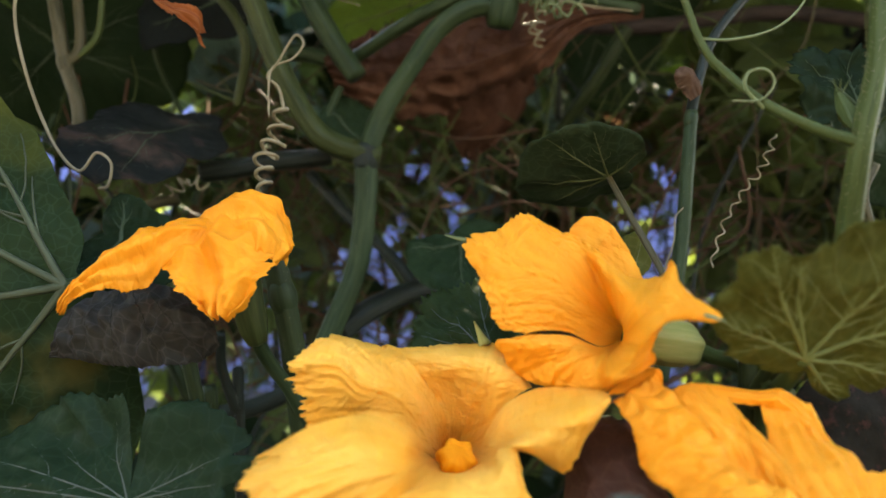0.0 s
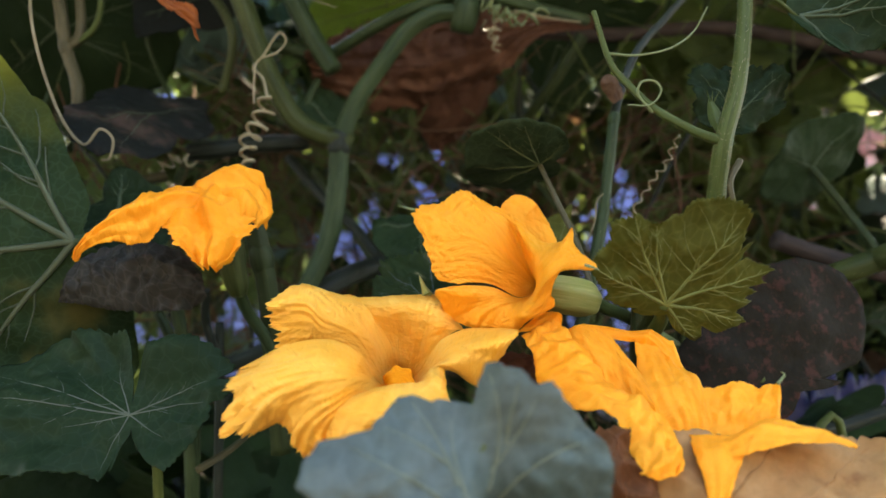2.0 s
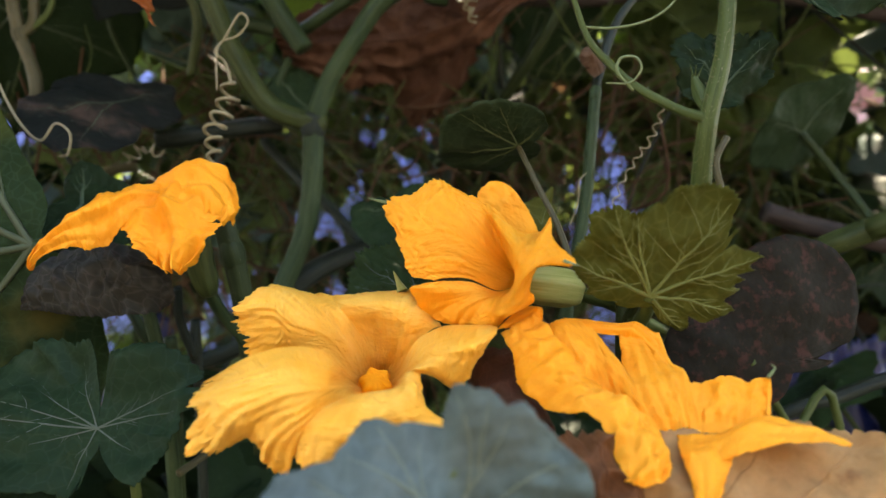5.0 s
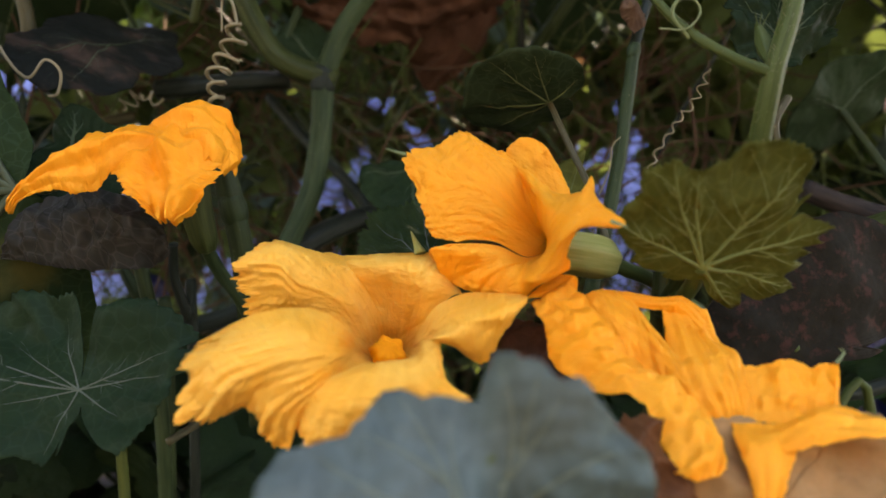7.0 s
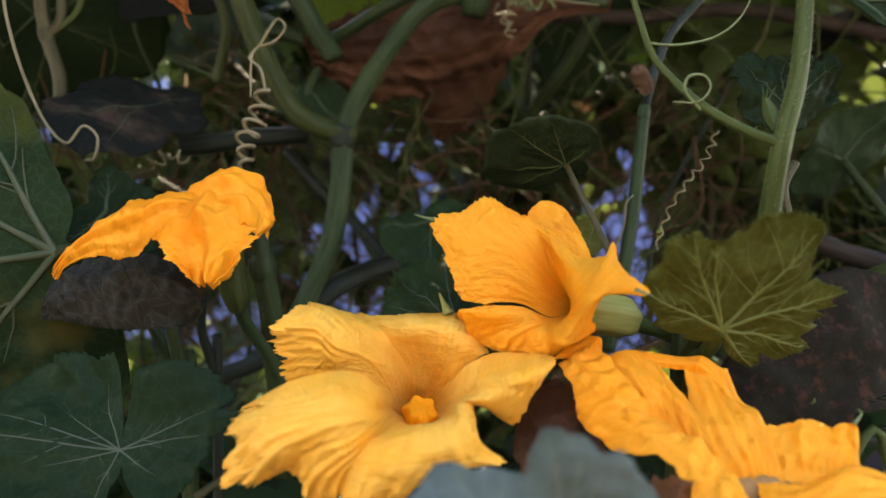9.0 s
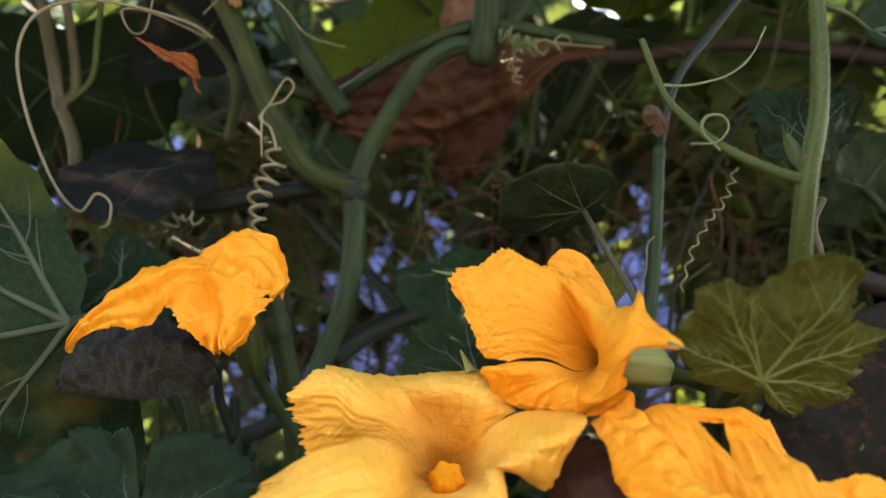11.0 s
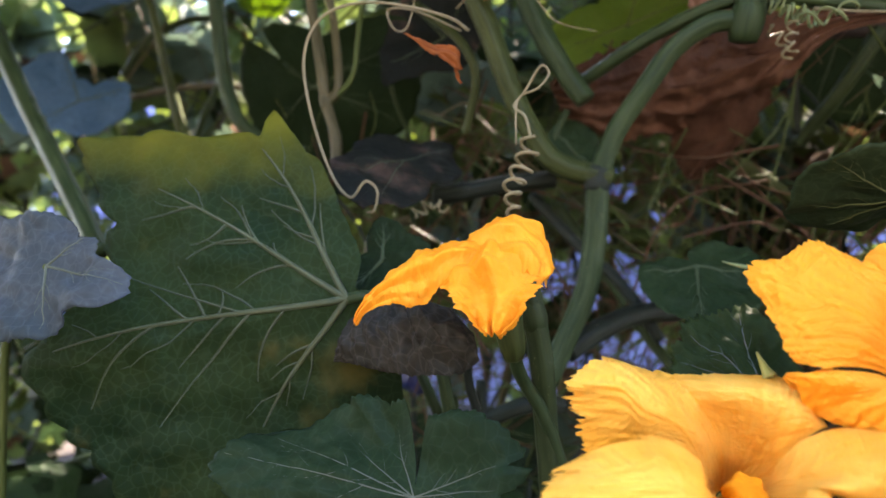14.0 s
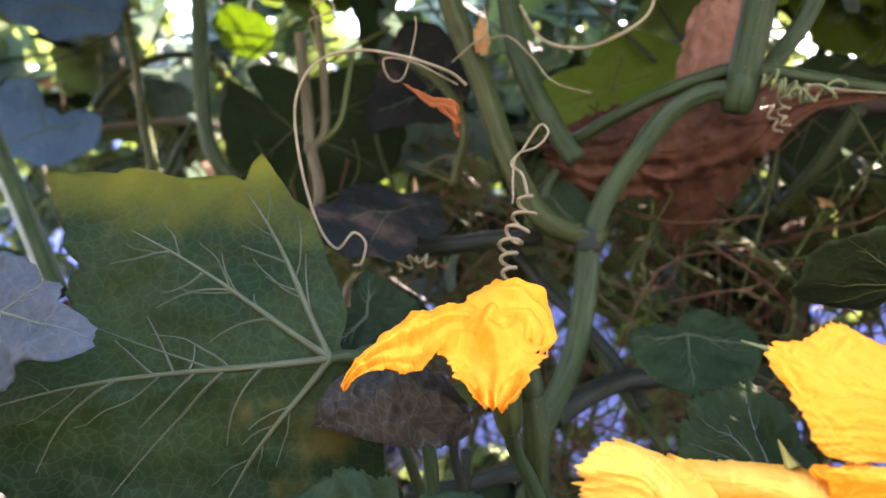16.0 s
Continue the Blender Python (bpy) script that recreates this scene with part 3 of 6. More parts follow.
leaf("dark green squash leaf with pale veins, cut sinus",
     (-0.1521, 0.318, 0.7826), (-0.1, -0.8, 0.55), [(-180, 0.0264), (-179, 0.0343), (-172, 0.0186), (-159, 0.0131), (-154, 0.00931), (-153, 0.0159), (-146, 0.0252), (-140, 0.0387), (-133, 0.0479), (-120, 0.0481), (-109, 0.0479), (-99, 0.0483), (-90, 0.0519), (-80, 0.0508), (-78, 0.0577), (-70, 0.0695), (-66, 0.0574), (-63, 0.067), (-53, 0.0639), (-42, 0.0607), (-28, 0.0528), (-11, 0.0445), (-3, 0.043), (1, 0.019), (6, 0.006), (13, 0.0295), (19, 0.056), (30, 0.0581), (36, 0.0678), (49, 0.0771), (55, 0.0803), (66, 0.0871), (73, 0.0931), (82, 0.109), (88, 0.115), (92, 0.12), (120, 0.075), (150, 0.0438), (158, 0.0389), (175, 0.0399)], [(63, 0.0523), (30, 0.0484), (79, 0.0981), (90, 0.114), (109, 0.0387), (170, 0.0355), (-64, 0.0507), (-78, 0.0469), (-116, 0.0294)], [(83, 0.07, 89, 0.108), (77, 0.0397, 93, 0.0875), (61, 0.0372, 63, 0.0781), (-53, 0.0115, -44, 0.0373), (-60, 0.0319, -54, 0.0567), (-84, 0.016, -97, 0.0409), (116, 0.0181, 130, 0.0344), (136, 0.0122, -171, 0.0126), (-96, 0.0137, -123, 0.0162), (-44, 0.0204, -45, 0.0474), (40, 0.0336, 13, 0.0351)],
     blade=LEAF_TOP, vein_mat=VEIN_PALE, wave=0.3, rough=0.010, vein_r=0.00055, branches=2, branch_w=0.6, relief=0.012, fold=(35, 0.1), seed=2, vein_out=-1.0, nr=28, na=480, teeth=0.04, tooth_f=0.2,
     petiole=[(-0.1639, 0.36, 0.7517), (-0.1617, 0.39, 0.681), (-0.16, 0.42, -0.02)])

leaf("young olive green squash leaf, underside with netted veins",
     (0.1558, 0.262, 0.862), (0.0334, -0.8, -0.45), [(-158, 0.0069), (-151, 0.0185), (-142, 0.0288), (-137, 0.0366), (-120, 0.0282), (-119, 0.0377), (-108, 0.0404), (-102, 0.0477), (-92, 0.0385), (-87, 0.0467), (-82, 0.0419), (-77, 0.047), (-72, 0.0432), (-71, 0.0521), (-66, 0.0505), (-63, 0.0561), (-56, 0.049), (-52, 0.0479), (-51, 0.0406), (-46, 0.0549), (-45, 0.0468), (-38, 0.053), (-34, 0.0598), (-33, 0.0642), (-30, 0.0647), (-23, 0.0654), (-15, 0.0636), (-4, 0.059), (1, 0.0567), (3, 0.0524), (8, 0.0524), (16, 0.0509), (22, 0.0524), (27, 0.0597), (33, 0.061), (38, 0.0599), (45, 0.0522), (51, 0.0507), (52, 0.0508), (65, 0.0486), (71, 0.0422), (79, 0.0319), (87, 0.0334), (90, 0.029), (98, 0.024), (105, 0.0135), (107, 0.0174), (151, 0.00821)], [(-30, 0.0647), (-63, 0.0554), (18, 0.0505), (28, 0.0582), (64, 0.0457), (-135, 0.0343), (-101, 0.0454)], [(12, 0.0244, 21, 0.0485), (-22, 0.0278, 0, 0.0486), (-22, 0.0385, -5, 0.0579), (-38, 0.0159, -45, 0.0468), (28, 0.017, 47, 0.0475), (28, 0.0104, 86, 0.0318), (-71, 0.0258, -87, 0.0469), (-17, 0.0224, 15, 0.0417), (29, 0.0394, 37, 0.0592)],
     blade=LEAF_YOUNG, vein_mat=VEIN_OLIVE, wave=0.12, rough=0.004, vein_r=0.0012, relief=0.003, seed=3, teeth=0.05, tooth_f=0.4, nr=24, branches=4, na=480, branch_w=0.6,
     petiole=[(0.1614, 0.282, 0.8515), (0.1625, 0.3, 0.8358), (0.168, 0.32, 0.8085), (0.1747, 0.36, -0.0865)], pet_r=(0.0050, 0.0036))

leaf("dark spotted dying squash leaf with red-brown flecks",
     (0.2553, 0.345, 0.8063), (-0.0217, -0.9894, 0.1437), [(-162, 0.0307), (-107, 0.0269), (-89, 0.0639), (-89, 0.0451), (-80, 0.0774), (-58, 0.0956), (-43, 0.101), (-25, 0.0923), (-9, 0.0798), (7, 0.0637), (46, 0.0542), (78, 0.0567), (113, 0.0455), (156, 0.0316)], [],
     blade=LEAF_SPOT, vein_mat=VEIN_DIM, cup=-0.12, wave=0.1, rough=0.005, vein_r=0.0004, branches=2, seed=4, teeth=0.01, petiole=[(0.3349, 0.43, 0.7297), (0.3973, 0.45, 0.6531), (0.4465, 0.45, -0.4336)])

leaf("small dark squash leaf, underside, on a straw petiole",
     (0.1105, 0.396, 0.9537), (0.0652, -0.388, -0.9193), [(-176, 0.047), (-161, 0.0537), (-144, 0.0605), (-123, 0.0606), (-95, 0.0557), (-56, 0.061), (-32, 0.0527), (-9, 0.0528), (3, 0.0327), (105, 0.0123), (142, 0.0294), (165, 0.0398)], [(150, 0.0273), (-160, 0.0479), (-133, 0.0581), (-85, 0.0499), (-40, 0.0451)],
     blade=LEAF_SMALL, vein_mat=VEIN, cup=-0.1, wave=0.1, vein_r=0.0010, seed=5, petiole=[(0.1216, 0.38, 0.9244), (0.1329, 0.365, 0.895), (0.1398, 0.35, 0.8638)],
     pet_r=(0.0022, 0.0018), pet_mat=STEM_STRAW, teeth=0.02)

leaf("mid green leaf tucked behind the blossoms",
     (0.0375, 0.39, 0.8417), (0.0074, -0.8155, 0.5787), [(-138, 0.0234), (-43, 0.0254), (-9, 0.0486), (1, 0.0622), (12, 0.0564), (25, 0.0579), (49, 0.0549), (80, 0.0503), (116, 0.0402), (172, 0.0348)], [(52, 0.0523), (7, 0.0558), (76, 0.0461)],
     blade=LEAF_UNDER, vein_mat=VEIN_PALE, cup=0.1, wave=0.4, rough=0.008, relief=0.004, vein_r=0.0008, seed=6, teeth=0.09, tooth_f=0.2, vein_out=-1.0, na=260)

leaf("dark leaf with a dry brown middle",
     (-0.2544, 0.575, 1.0185), (0.4151, -0.3944, 0.8198), [(-158, 0.04), (-69, 0.077), (-53, 0.111), (-28, 0.0716), (70, 0.0512), (108, 0.091), (129, 0.117), (141, 0.119), (154, 0.0936)], [(113, 0.0876), (146, 0.097), (-58, 0.0907)],
     blade=LEAF_WITHER, vein_mat=VEIN_DIM, cup=-0.05, wave=0.12, rough=0.008, vein_r=0.0008, seed=8, teeth=0.02)

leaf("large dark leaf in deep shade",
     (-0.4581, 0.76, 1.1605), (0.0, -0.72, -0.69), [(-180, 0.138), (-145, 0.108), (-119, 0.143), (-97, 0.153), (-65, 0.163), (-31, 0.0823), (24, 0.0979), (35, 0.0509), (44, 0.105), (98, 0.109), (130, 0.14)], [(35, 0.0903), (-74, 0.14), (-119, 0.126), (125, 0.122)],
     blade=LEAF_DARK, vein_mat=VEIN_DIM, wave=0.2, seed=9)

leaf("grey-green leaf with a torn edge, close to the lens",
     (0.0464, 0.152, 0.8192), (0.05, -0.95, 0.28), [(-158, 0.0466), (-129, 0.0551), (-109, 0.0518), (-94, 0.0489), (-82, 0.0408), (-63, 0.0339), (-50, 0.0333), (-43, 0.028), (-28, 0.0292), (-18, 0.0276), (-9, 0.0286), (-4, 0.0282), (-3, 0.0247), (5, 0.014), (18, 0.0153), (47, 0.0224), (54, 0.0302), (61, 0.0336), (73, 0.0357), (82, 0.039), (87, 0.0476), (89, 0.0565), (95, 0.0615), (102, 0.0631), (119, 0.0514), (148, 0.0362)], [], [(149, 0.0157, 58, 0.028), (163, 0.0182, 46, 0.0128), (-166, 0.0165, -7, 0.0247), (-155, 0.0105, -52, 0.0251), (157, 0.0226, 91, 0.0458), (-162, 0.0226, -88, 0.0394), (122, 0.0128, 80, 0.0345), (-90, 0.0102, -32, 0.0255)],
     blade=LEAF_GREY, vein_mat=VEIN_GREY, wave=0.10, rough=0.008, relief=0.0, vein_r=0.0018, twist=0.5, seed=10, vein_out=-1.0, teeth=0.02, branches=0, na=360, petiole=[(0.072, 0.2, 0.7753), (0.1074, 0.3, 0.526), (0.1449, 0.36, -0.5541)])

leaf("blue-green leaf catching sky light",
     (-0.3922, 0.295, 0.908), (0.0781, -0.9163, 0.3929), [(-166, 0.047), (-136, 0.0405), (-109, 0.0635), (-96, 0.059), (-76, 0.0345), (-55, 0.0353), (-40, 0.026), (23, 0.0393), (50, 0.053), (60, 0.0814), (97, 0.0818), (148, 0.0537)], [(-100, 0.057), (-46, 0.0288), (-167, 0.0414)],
     blade=LEAF_SKYLIT, vein_mat=VEIN_PALE, wave=0.4, rough=0.009, vein_r=0.0010, seed=11, vein_out=-1.0, teeth=0.05, petiole=[(-0.4696, 0.35, 0.8734), (-0.5283, 0.38, 0.76), (-0.5322, 0.42, -0.207)])

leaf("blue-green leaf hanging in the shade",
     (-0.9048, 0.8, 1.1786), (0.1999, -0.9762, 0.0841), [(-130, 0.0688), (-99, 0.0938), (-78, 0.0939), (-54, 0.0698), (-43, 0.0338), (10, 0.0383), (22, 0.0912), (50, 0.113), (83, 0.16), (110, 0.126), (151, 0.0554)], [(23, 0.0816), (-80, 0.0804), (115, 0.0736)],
     blade=LEAF_SKY_TINT, wave=0.2, rough=0.01, seed=12, vein_mat=VEIN_DIM)

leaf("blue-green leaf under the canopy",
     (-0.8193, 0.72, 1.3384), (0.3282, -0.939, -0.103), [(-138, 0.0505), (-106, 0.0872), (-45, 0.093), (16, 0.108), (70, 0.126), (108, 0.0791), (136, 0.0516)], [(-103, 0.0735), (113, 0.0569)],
     blade=LEAF_SKY_TINT, wave=0.2, rough=0.01, seed=13, vein_mat=VEIN_DIM)

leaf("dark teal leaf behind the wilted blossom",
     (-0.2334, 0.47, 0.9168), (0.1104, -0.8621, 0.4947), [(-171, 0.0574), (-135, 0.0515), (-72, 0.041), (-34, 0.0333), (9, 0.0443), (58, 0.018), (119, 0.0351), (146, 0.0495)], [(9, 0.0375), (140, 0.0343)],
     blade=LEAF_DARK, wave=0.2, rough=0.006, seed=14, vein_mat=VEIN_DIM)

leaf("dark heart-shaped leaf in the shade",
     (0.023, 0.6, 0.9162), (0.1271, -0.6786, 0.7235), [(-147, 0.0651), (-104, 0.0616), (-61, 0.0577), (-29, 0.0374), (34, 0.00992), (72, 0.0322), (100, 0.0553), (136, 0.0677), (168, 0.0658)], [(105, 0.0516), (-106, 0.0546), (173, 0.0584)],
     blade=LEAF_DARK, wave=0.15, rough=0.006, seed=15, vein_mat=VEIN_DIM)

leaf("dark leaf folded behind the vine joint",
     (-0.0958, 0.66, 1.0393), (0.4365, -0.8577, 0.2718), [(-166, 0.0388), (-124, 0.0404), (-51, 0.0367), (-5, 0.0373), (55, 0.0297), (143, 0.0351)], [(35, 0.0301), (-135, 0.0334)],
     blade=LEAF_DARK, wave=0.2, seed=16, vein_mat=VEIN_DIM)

leaf("young toothed leaf behind the bristly stem",
     (0.2432, 0.36, 0.9886), (0.0292, -0.9595, 0.2803), [(-111, 0.0165), (-66, 0.0401), (-45, 0.052), (-22, 0.0358), (4, 0.0393), (32, 0.0453), (58, 0.0378), (81, 0.0322), (143, 0.0164)], [(35, 0.0387), (-49, 0.045), (-8, 0.0355)],
     blade=LEAF_DARK, wave=0.35, rough=0.008, seed=17, vein_mat=VEIN_DIM, teeth=0.12, vein_r=0.0008, petiole=[(0.2277, 0.34, 0.9716), (0.2026, 0.3, 0.9502)], pet_r=(0.0014, 0.0012))

leaf("young folded leaf at the shoot tip",
     (0.2661, 0.33, 1.0456), (0.1731, -0.9223, 0.3456), [(-163, 0.0218), (-161, 0.0382), (-125, 0.0394), (-98, 0.07), (-83, 0.0978), (-71, 0.0656), (-50, 0.0241), (72, 0.00834)], [(-79, 0.0547), (-156, 0.0312), (-92, 0.0721)],
     blade=LEAF_DARK, wave=0.5, rough=0.010, seed=18, vein_mat=VEIN_DIM, teeth=0.08, fold=(60, 0.5), petiole=[(0.2447, 0.32, 1.0521), (0.2167, 0.302, 1.0513)], pet_r=(0.0018, 0.0014))

leaf("dark round leaf on a slanting petiole",
     (0.4584, 0.62, 0.9899), (0.25, -0.85, -0.42), [(-117, 0.0391), (-73, 0.0567), (-34, 0.0749), (7, 0.0551), (62, 0.0597), (121, 0.067), (156, 0.0465)], [(-30, 0.0596), (77, 0.0446)],
     blade=LEAF_DARK, wave=0.15, seed=19, vein_mat=VEIN_DIM, petiole=[(0.4951, 0.61, 0.9397), (0.5119, 0.58, 0.8911), (0.5379, 0.55, 0.8237), (0.6691, 0.5, 0.8218)], pet_mat=STEM_SHADE, pet_r=(0.005, 0.004))

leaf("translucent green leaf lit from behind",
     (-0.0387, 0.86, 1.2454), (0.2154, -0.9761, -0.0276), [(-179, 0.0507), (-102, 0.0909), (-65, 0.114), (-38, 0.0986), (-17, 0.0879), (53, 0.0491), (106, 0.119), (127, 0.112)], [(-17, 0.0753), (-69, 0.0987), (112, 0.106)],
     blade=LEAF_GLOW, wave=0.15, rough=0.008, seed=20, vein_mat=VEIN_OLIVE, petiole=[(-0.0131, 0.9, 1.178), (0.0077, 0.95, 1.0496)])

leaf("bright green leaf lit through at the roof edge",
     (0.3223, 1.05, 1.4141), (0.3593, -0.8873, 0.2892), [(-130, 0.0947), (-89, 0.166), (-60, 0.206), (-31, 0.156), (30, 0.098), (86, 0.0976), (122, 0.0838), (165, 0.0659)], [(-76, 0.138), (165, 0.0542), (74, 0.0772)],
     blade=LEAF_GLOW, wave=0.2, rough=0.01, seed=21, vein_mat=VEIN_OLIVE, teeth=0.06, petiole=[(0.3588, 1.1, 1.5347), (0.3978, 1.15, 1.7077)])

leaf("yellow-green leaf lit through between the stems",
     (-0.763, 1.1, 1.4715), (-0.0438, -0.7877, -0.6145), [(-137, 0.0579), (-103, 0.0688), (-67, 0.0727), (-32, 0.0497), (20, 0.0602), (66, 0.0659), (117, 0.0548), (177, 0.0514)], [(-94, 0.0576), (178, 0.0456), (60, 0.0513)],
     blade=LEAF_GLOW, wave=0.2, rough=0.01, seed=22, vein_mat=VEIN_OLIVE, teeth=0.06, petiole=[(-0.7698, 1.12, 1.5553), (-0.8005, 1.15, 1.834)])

leaf("dark toothed leaf below the roof edge",
     (0.3056, 0.95, 1.2913), (0.2677, -0.916, 0.2988), [(-167, 0.0531), (-117, 0.0896), (-84, 0.112), (-67, 0.0717), (-50, 0.0138), (74, 0.0322), (103, 0.0796), (131, 0.0686)], [(-93, 0.0656), (108, 0.0655)],
     blade=LEAF_DARK, wave=0.2, rough=0.008, seed=23, vein_mat=VEIN_DIM, teeth=0.12, tooth_f=0.2, petiole=[(0.3557, 1, 1.3704), (0.3944, 1.1, 1.6717)])

# ---- blossoms ----
def blossom(label, place):
    return thing("squash_blossom", place, label, "flower", "squash blossoms")


def cup_part(parent, pts, radii, name="calyx", material=None, ribs=0.07, label="pale striped green calyx"):
    path = spline([(*p, r) for p, r in zip(pts, radii)], 22)
    return link(name, *tube_mesh([p[:3] for p in path], [p[3] for p in path], 24, ribs, True), material or CALYX, parent, label)


# funnel-shaped flowers: rings from the rim to the mouth
def ring_point(ring, a):
    """Point on a closed smooth ring at the fractional index a."""
    n = len(ring)
    i, f = int(math.floor(a)), a - math.floor(a)
    p = [Vector(ring[(i + k) % n]) for k in (-1, 0, 1, 2)]
    return 0.5 * (2 * p[1] + (p[2] - p[0]) * f + (2 * p[0] - 5 * p[1] + 4 * p[2] - p[3]) * f * f + (3 * p[1] - p[0] - 3 * p[2] + p[3]) * f ** 3)


def corolla_petal(parent, at, deep, a0, a1, seed, material, na=110, ns=110, crinkle=1.0, fray=1.0, ripple=1.0, rib=1.0):
    """One lobe of the funnel-shaped flower between two seams."""
    verts, faces, uvs = [], [], []
    deep = Vector(deep)
    for k in range(na):
        f = k / (na - 1)
        a = a0 + (a1 - a0) * f
        pts = [Vector(p) for p in at(a)]
        ctrl = [tuple(deep.lerp(pts[0], 0.35)), *(tuple(p) for p in pts)]
        end = pts[-1] - pts[-2]
        line = spline(ctrl, ns)
        length = sum((pts[i + 1] - pts[i]).length for i in range(len(pts) - 1))
        seam = math.sin(f * math.pi)
        for j in range(ns):
            s = j / (ns - 1)
            p = Vector(line[j])
            out = max(0.0, (s - 0.4) / 0.6)
            w = crinkle * (0.0030 * out ** 2 * noise.noise(p * 38 + Vector((seed, 0, 0))) + 0.0030 * out ** 3 * noise.noise(p * 95 + Vector((0, seed, 0))))
            mask = max(0.0, noise.noise(p * 26 + Vector((seed, 5, 2))) + 0.15)
            w += crinkle * 0.0022 * out * mask * math.sin(f * 75 + 7 * noise.noise(p * 45))
            w += crinkle * 0.0005 * out ** 3 * math.sin(a * 17 + 3.5 * noise.noise(p * 40)) + 0.0005 * out * noise.noise(p * 210)
            w += crinkle * 0.0022 * out ** 5 * (abs(noise.noise(p * 150 + Vector((3, seed, 1)))) - 0.2)
            w += 0.0010 * seam * math.exp(-((f - 0.5) / 0.04) ** 2) * min(1, s * 2) - 0.0004 * (1 - seam) ** 3 * min(1, s * 2)
            w += rib * 0.00028 * out * math.cos(f * 58 + 2.0 * noise.noise(p * 30)) * (1 - out * 0.6)
            w += ripple * 0.0009 * out * math.sin(s * 62 + 4 * noise.noise(Vector((a * 2.2, s * 3, seed)))) * noise.noise(Vector((a * 1.4, s * 5, seed + 4)))
            p = p + TOWARD * w
            p = p + end * out ** 5 * fray * (0.22 * noise.noise(Vector((a * 2.1, seed, 0))) + 0.13 * noise.noise(Vector((a * 6, seed, 3))) + 0.09 * noise.noise(Vector((a * 19, seed, 5))))
            verts.append(p)
            uvs.append((a * 0.012 + seed * 0.31, s * length * 1.3 + seed * 0.17))
    for k in range(na - 1):
        for j in range(ns - 1):
            b = k * ns + j
            faces.append((b, b + 1, b + ns + 1, b + ns))
    return link("petal", verts, faces, uvs, material, parent, solid=0.0004)


# wide open blossom
ff = blossom("wide open orange-yellow squash blossom with curled petals", (0.013, 0.3, 0.811))
LOWER_LEFT = [(180, (-0.0081, 0.278, 0.8283), (-0.0237, 0.268, 0.8383), (-0.0462, 0.262, 0.8358), (-0.0679, 0.262, 0.8241)), (187, (-0.0087, 0.262, 0.8269), (-0.0262, 0.248, 0.8357), (-0.0463, 0.244, 0.8301), (-0.0669, 0.256, 0.823)), (197, (-0.0089, 0.254, 0.8242), (-0.0253, 0.238, 0.8307), (-0.0508, 0.236, 0.8237), (-0.072, 0.246, 0.8146)), (208, (-0.0076, 0.25, 0.821), (-0.023, 0.232, 0.8253), (-0.0451, 0.232, 0.8145), (-0.0666, 0.246, 0.7916)), (219, (-0.0065, 0.249, 0.8176), (-0.0204, 0.231, 0.8176), (-0.0356, 0.234, 0.8094), (-0.0448, 0.246, 0.7991)), (230, (-0.0056, 0.25, 0.8149), (-0.0173, 0.233, 0.8101), (-0.0323, 0.235, 0.7986), (-0.0366, 0.244, 0.7862)), (242, (-0.0043, 0.252, 0.8119), (-0.0132, 0.236, 0.8069), (-0.0213, 0.237, 0.7945), (-0.0257, 0.243, 0.7824))]
FRONT = [(236, (-0.0056, 0.248, 0.8142), (-0.0174, 0.24, 0.8103), (-0.0216, 0.238, 0.8049), (-0.0225, 0.24, 0.7946)), (252, (0.0031, 0.244, 0.8179), (-0.0044, 0.229, 0.8116), (-0.0108, 0.228, 0.8003), (-0.0146, 0.232, 0.7882)), (270, (0.0113, 0.244, 0.8198), (0.0081, 0.226, 0.8128), (0.005, 0.226, 0.8013), (0.0024, 0.232, 0.792)), (288, (0.0196, 0.246, 0.8204), (0.0201, 0.23, 0.8164), (0.0207, 0.23, 0.8094), (0.0215, 0.234, 0.8034)), (305, (0.0268, 0.252, 0.82), (0.0328, 0.24, 0.8161), (0.0388, 0.238, 0.8096), (0.0492, 0.24, 0.8053)), (318, (0.0292, 0.258, 0.8223), (0.0346, 0.252, 0.8214), (0.0379, 0.25, 0.8158), (0.0404, 0.252, 0.8107)), (326, (0.0293, 0.268, 0.8228), (0.0323, 0.264, 0.8248), (0.0356, 0.262, 0.8254), (0.0379, 0.262, 0.8252))]
RIGHT = [(325, (0.0307, 0.27, 0.8221), (0.0357, 0.266, 0.8237), (0.0396, 0.266, 0.8237), (0.0423, 0.268, 0.8236)), (335, (0.0343, 0.264, 0.8262), (0.044, 0.256, 0.8275), (0.0532, 0.258, 0.8221), (0.0574, 0.264, 0.8149)), (348, (0.0394, 0.266, 0.8298), (0.0509, 0.252, 0.8343), (0.0614, 0.256, 0.8324), (0.0667, 0.266, 0.8291)), (360, (0.0409, 0.272, 0.8325), (0.0536, 0.256, 0.8398), (0.0663, 0.258, 0.8423), (0.0776, 0.268, 0.8434)), (372, (0.0402, 0.286, 0.8334), (0.0533, 0.28, 0.8408), (0.0656, 0.282, 0.8435), (0.0776, 0.288, 0.8435)), (386, (0.0353, 0.305, 0.8318), (0.0439, 0.304, 0.838), (0.0525, 0.304, 0.8412), (0.0615, 0.306, 0.8414))]
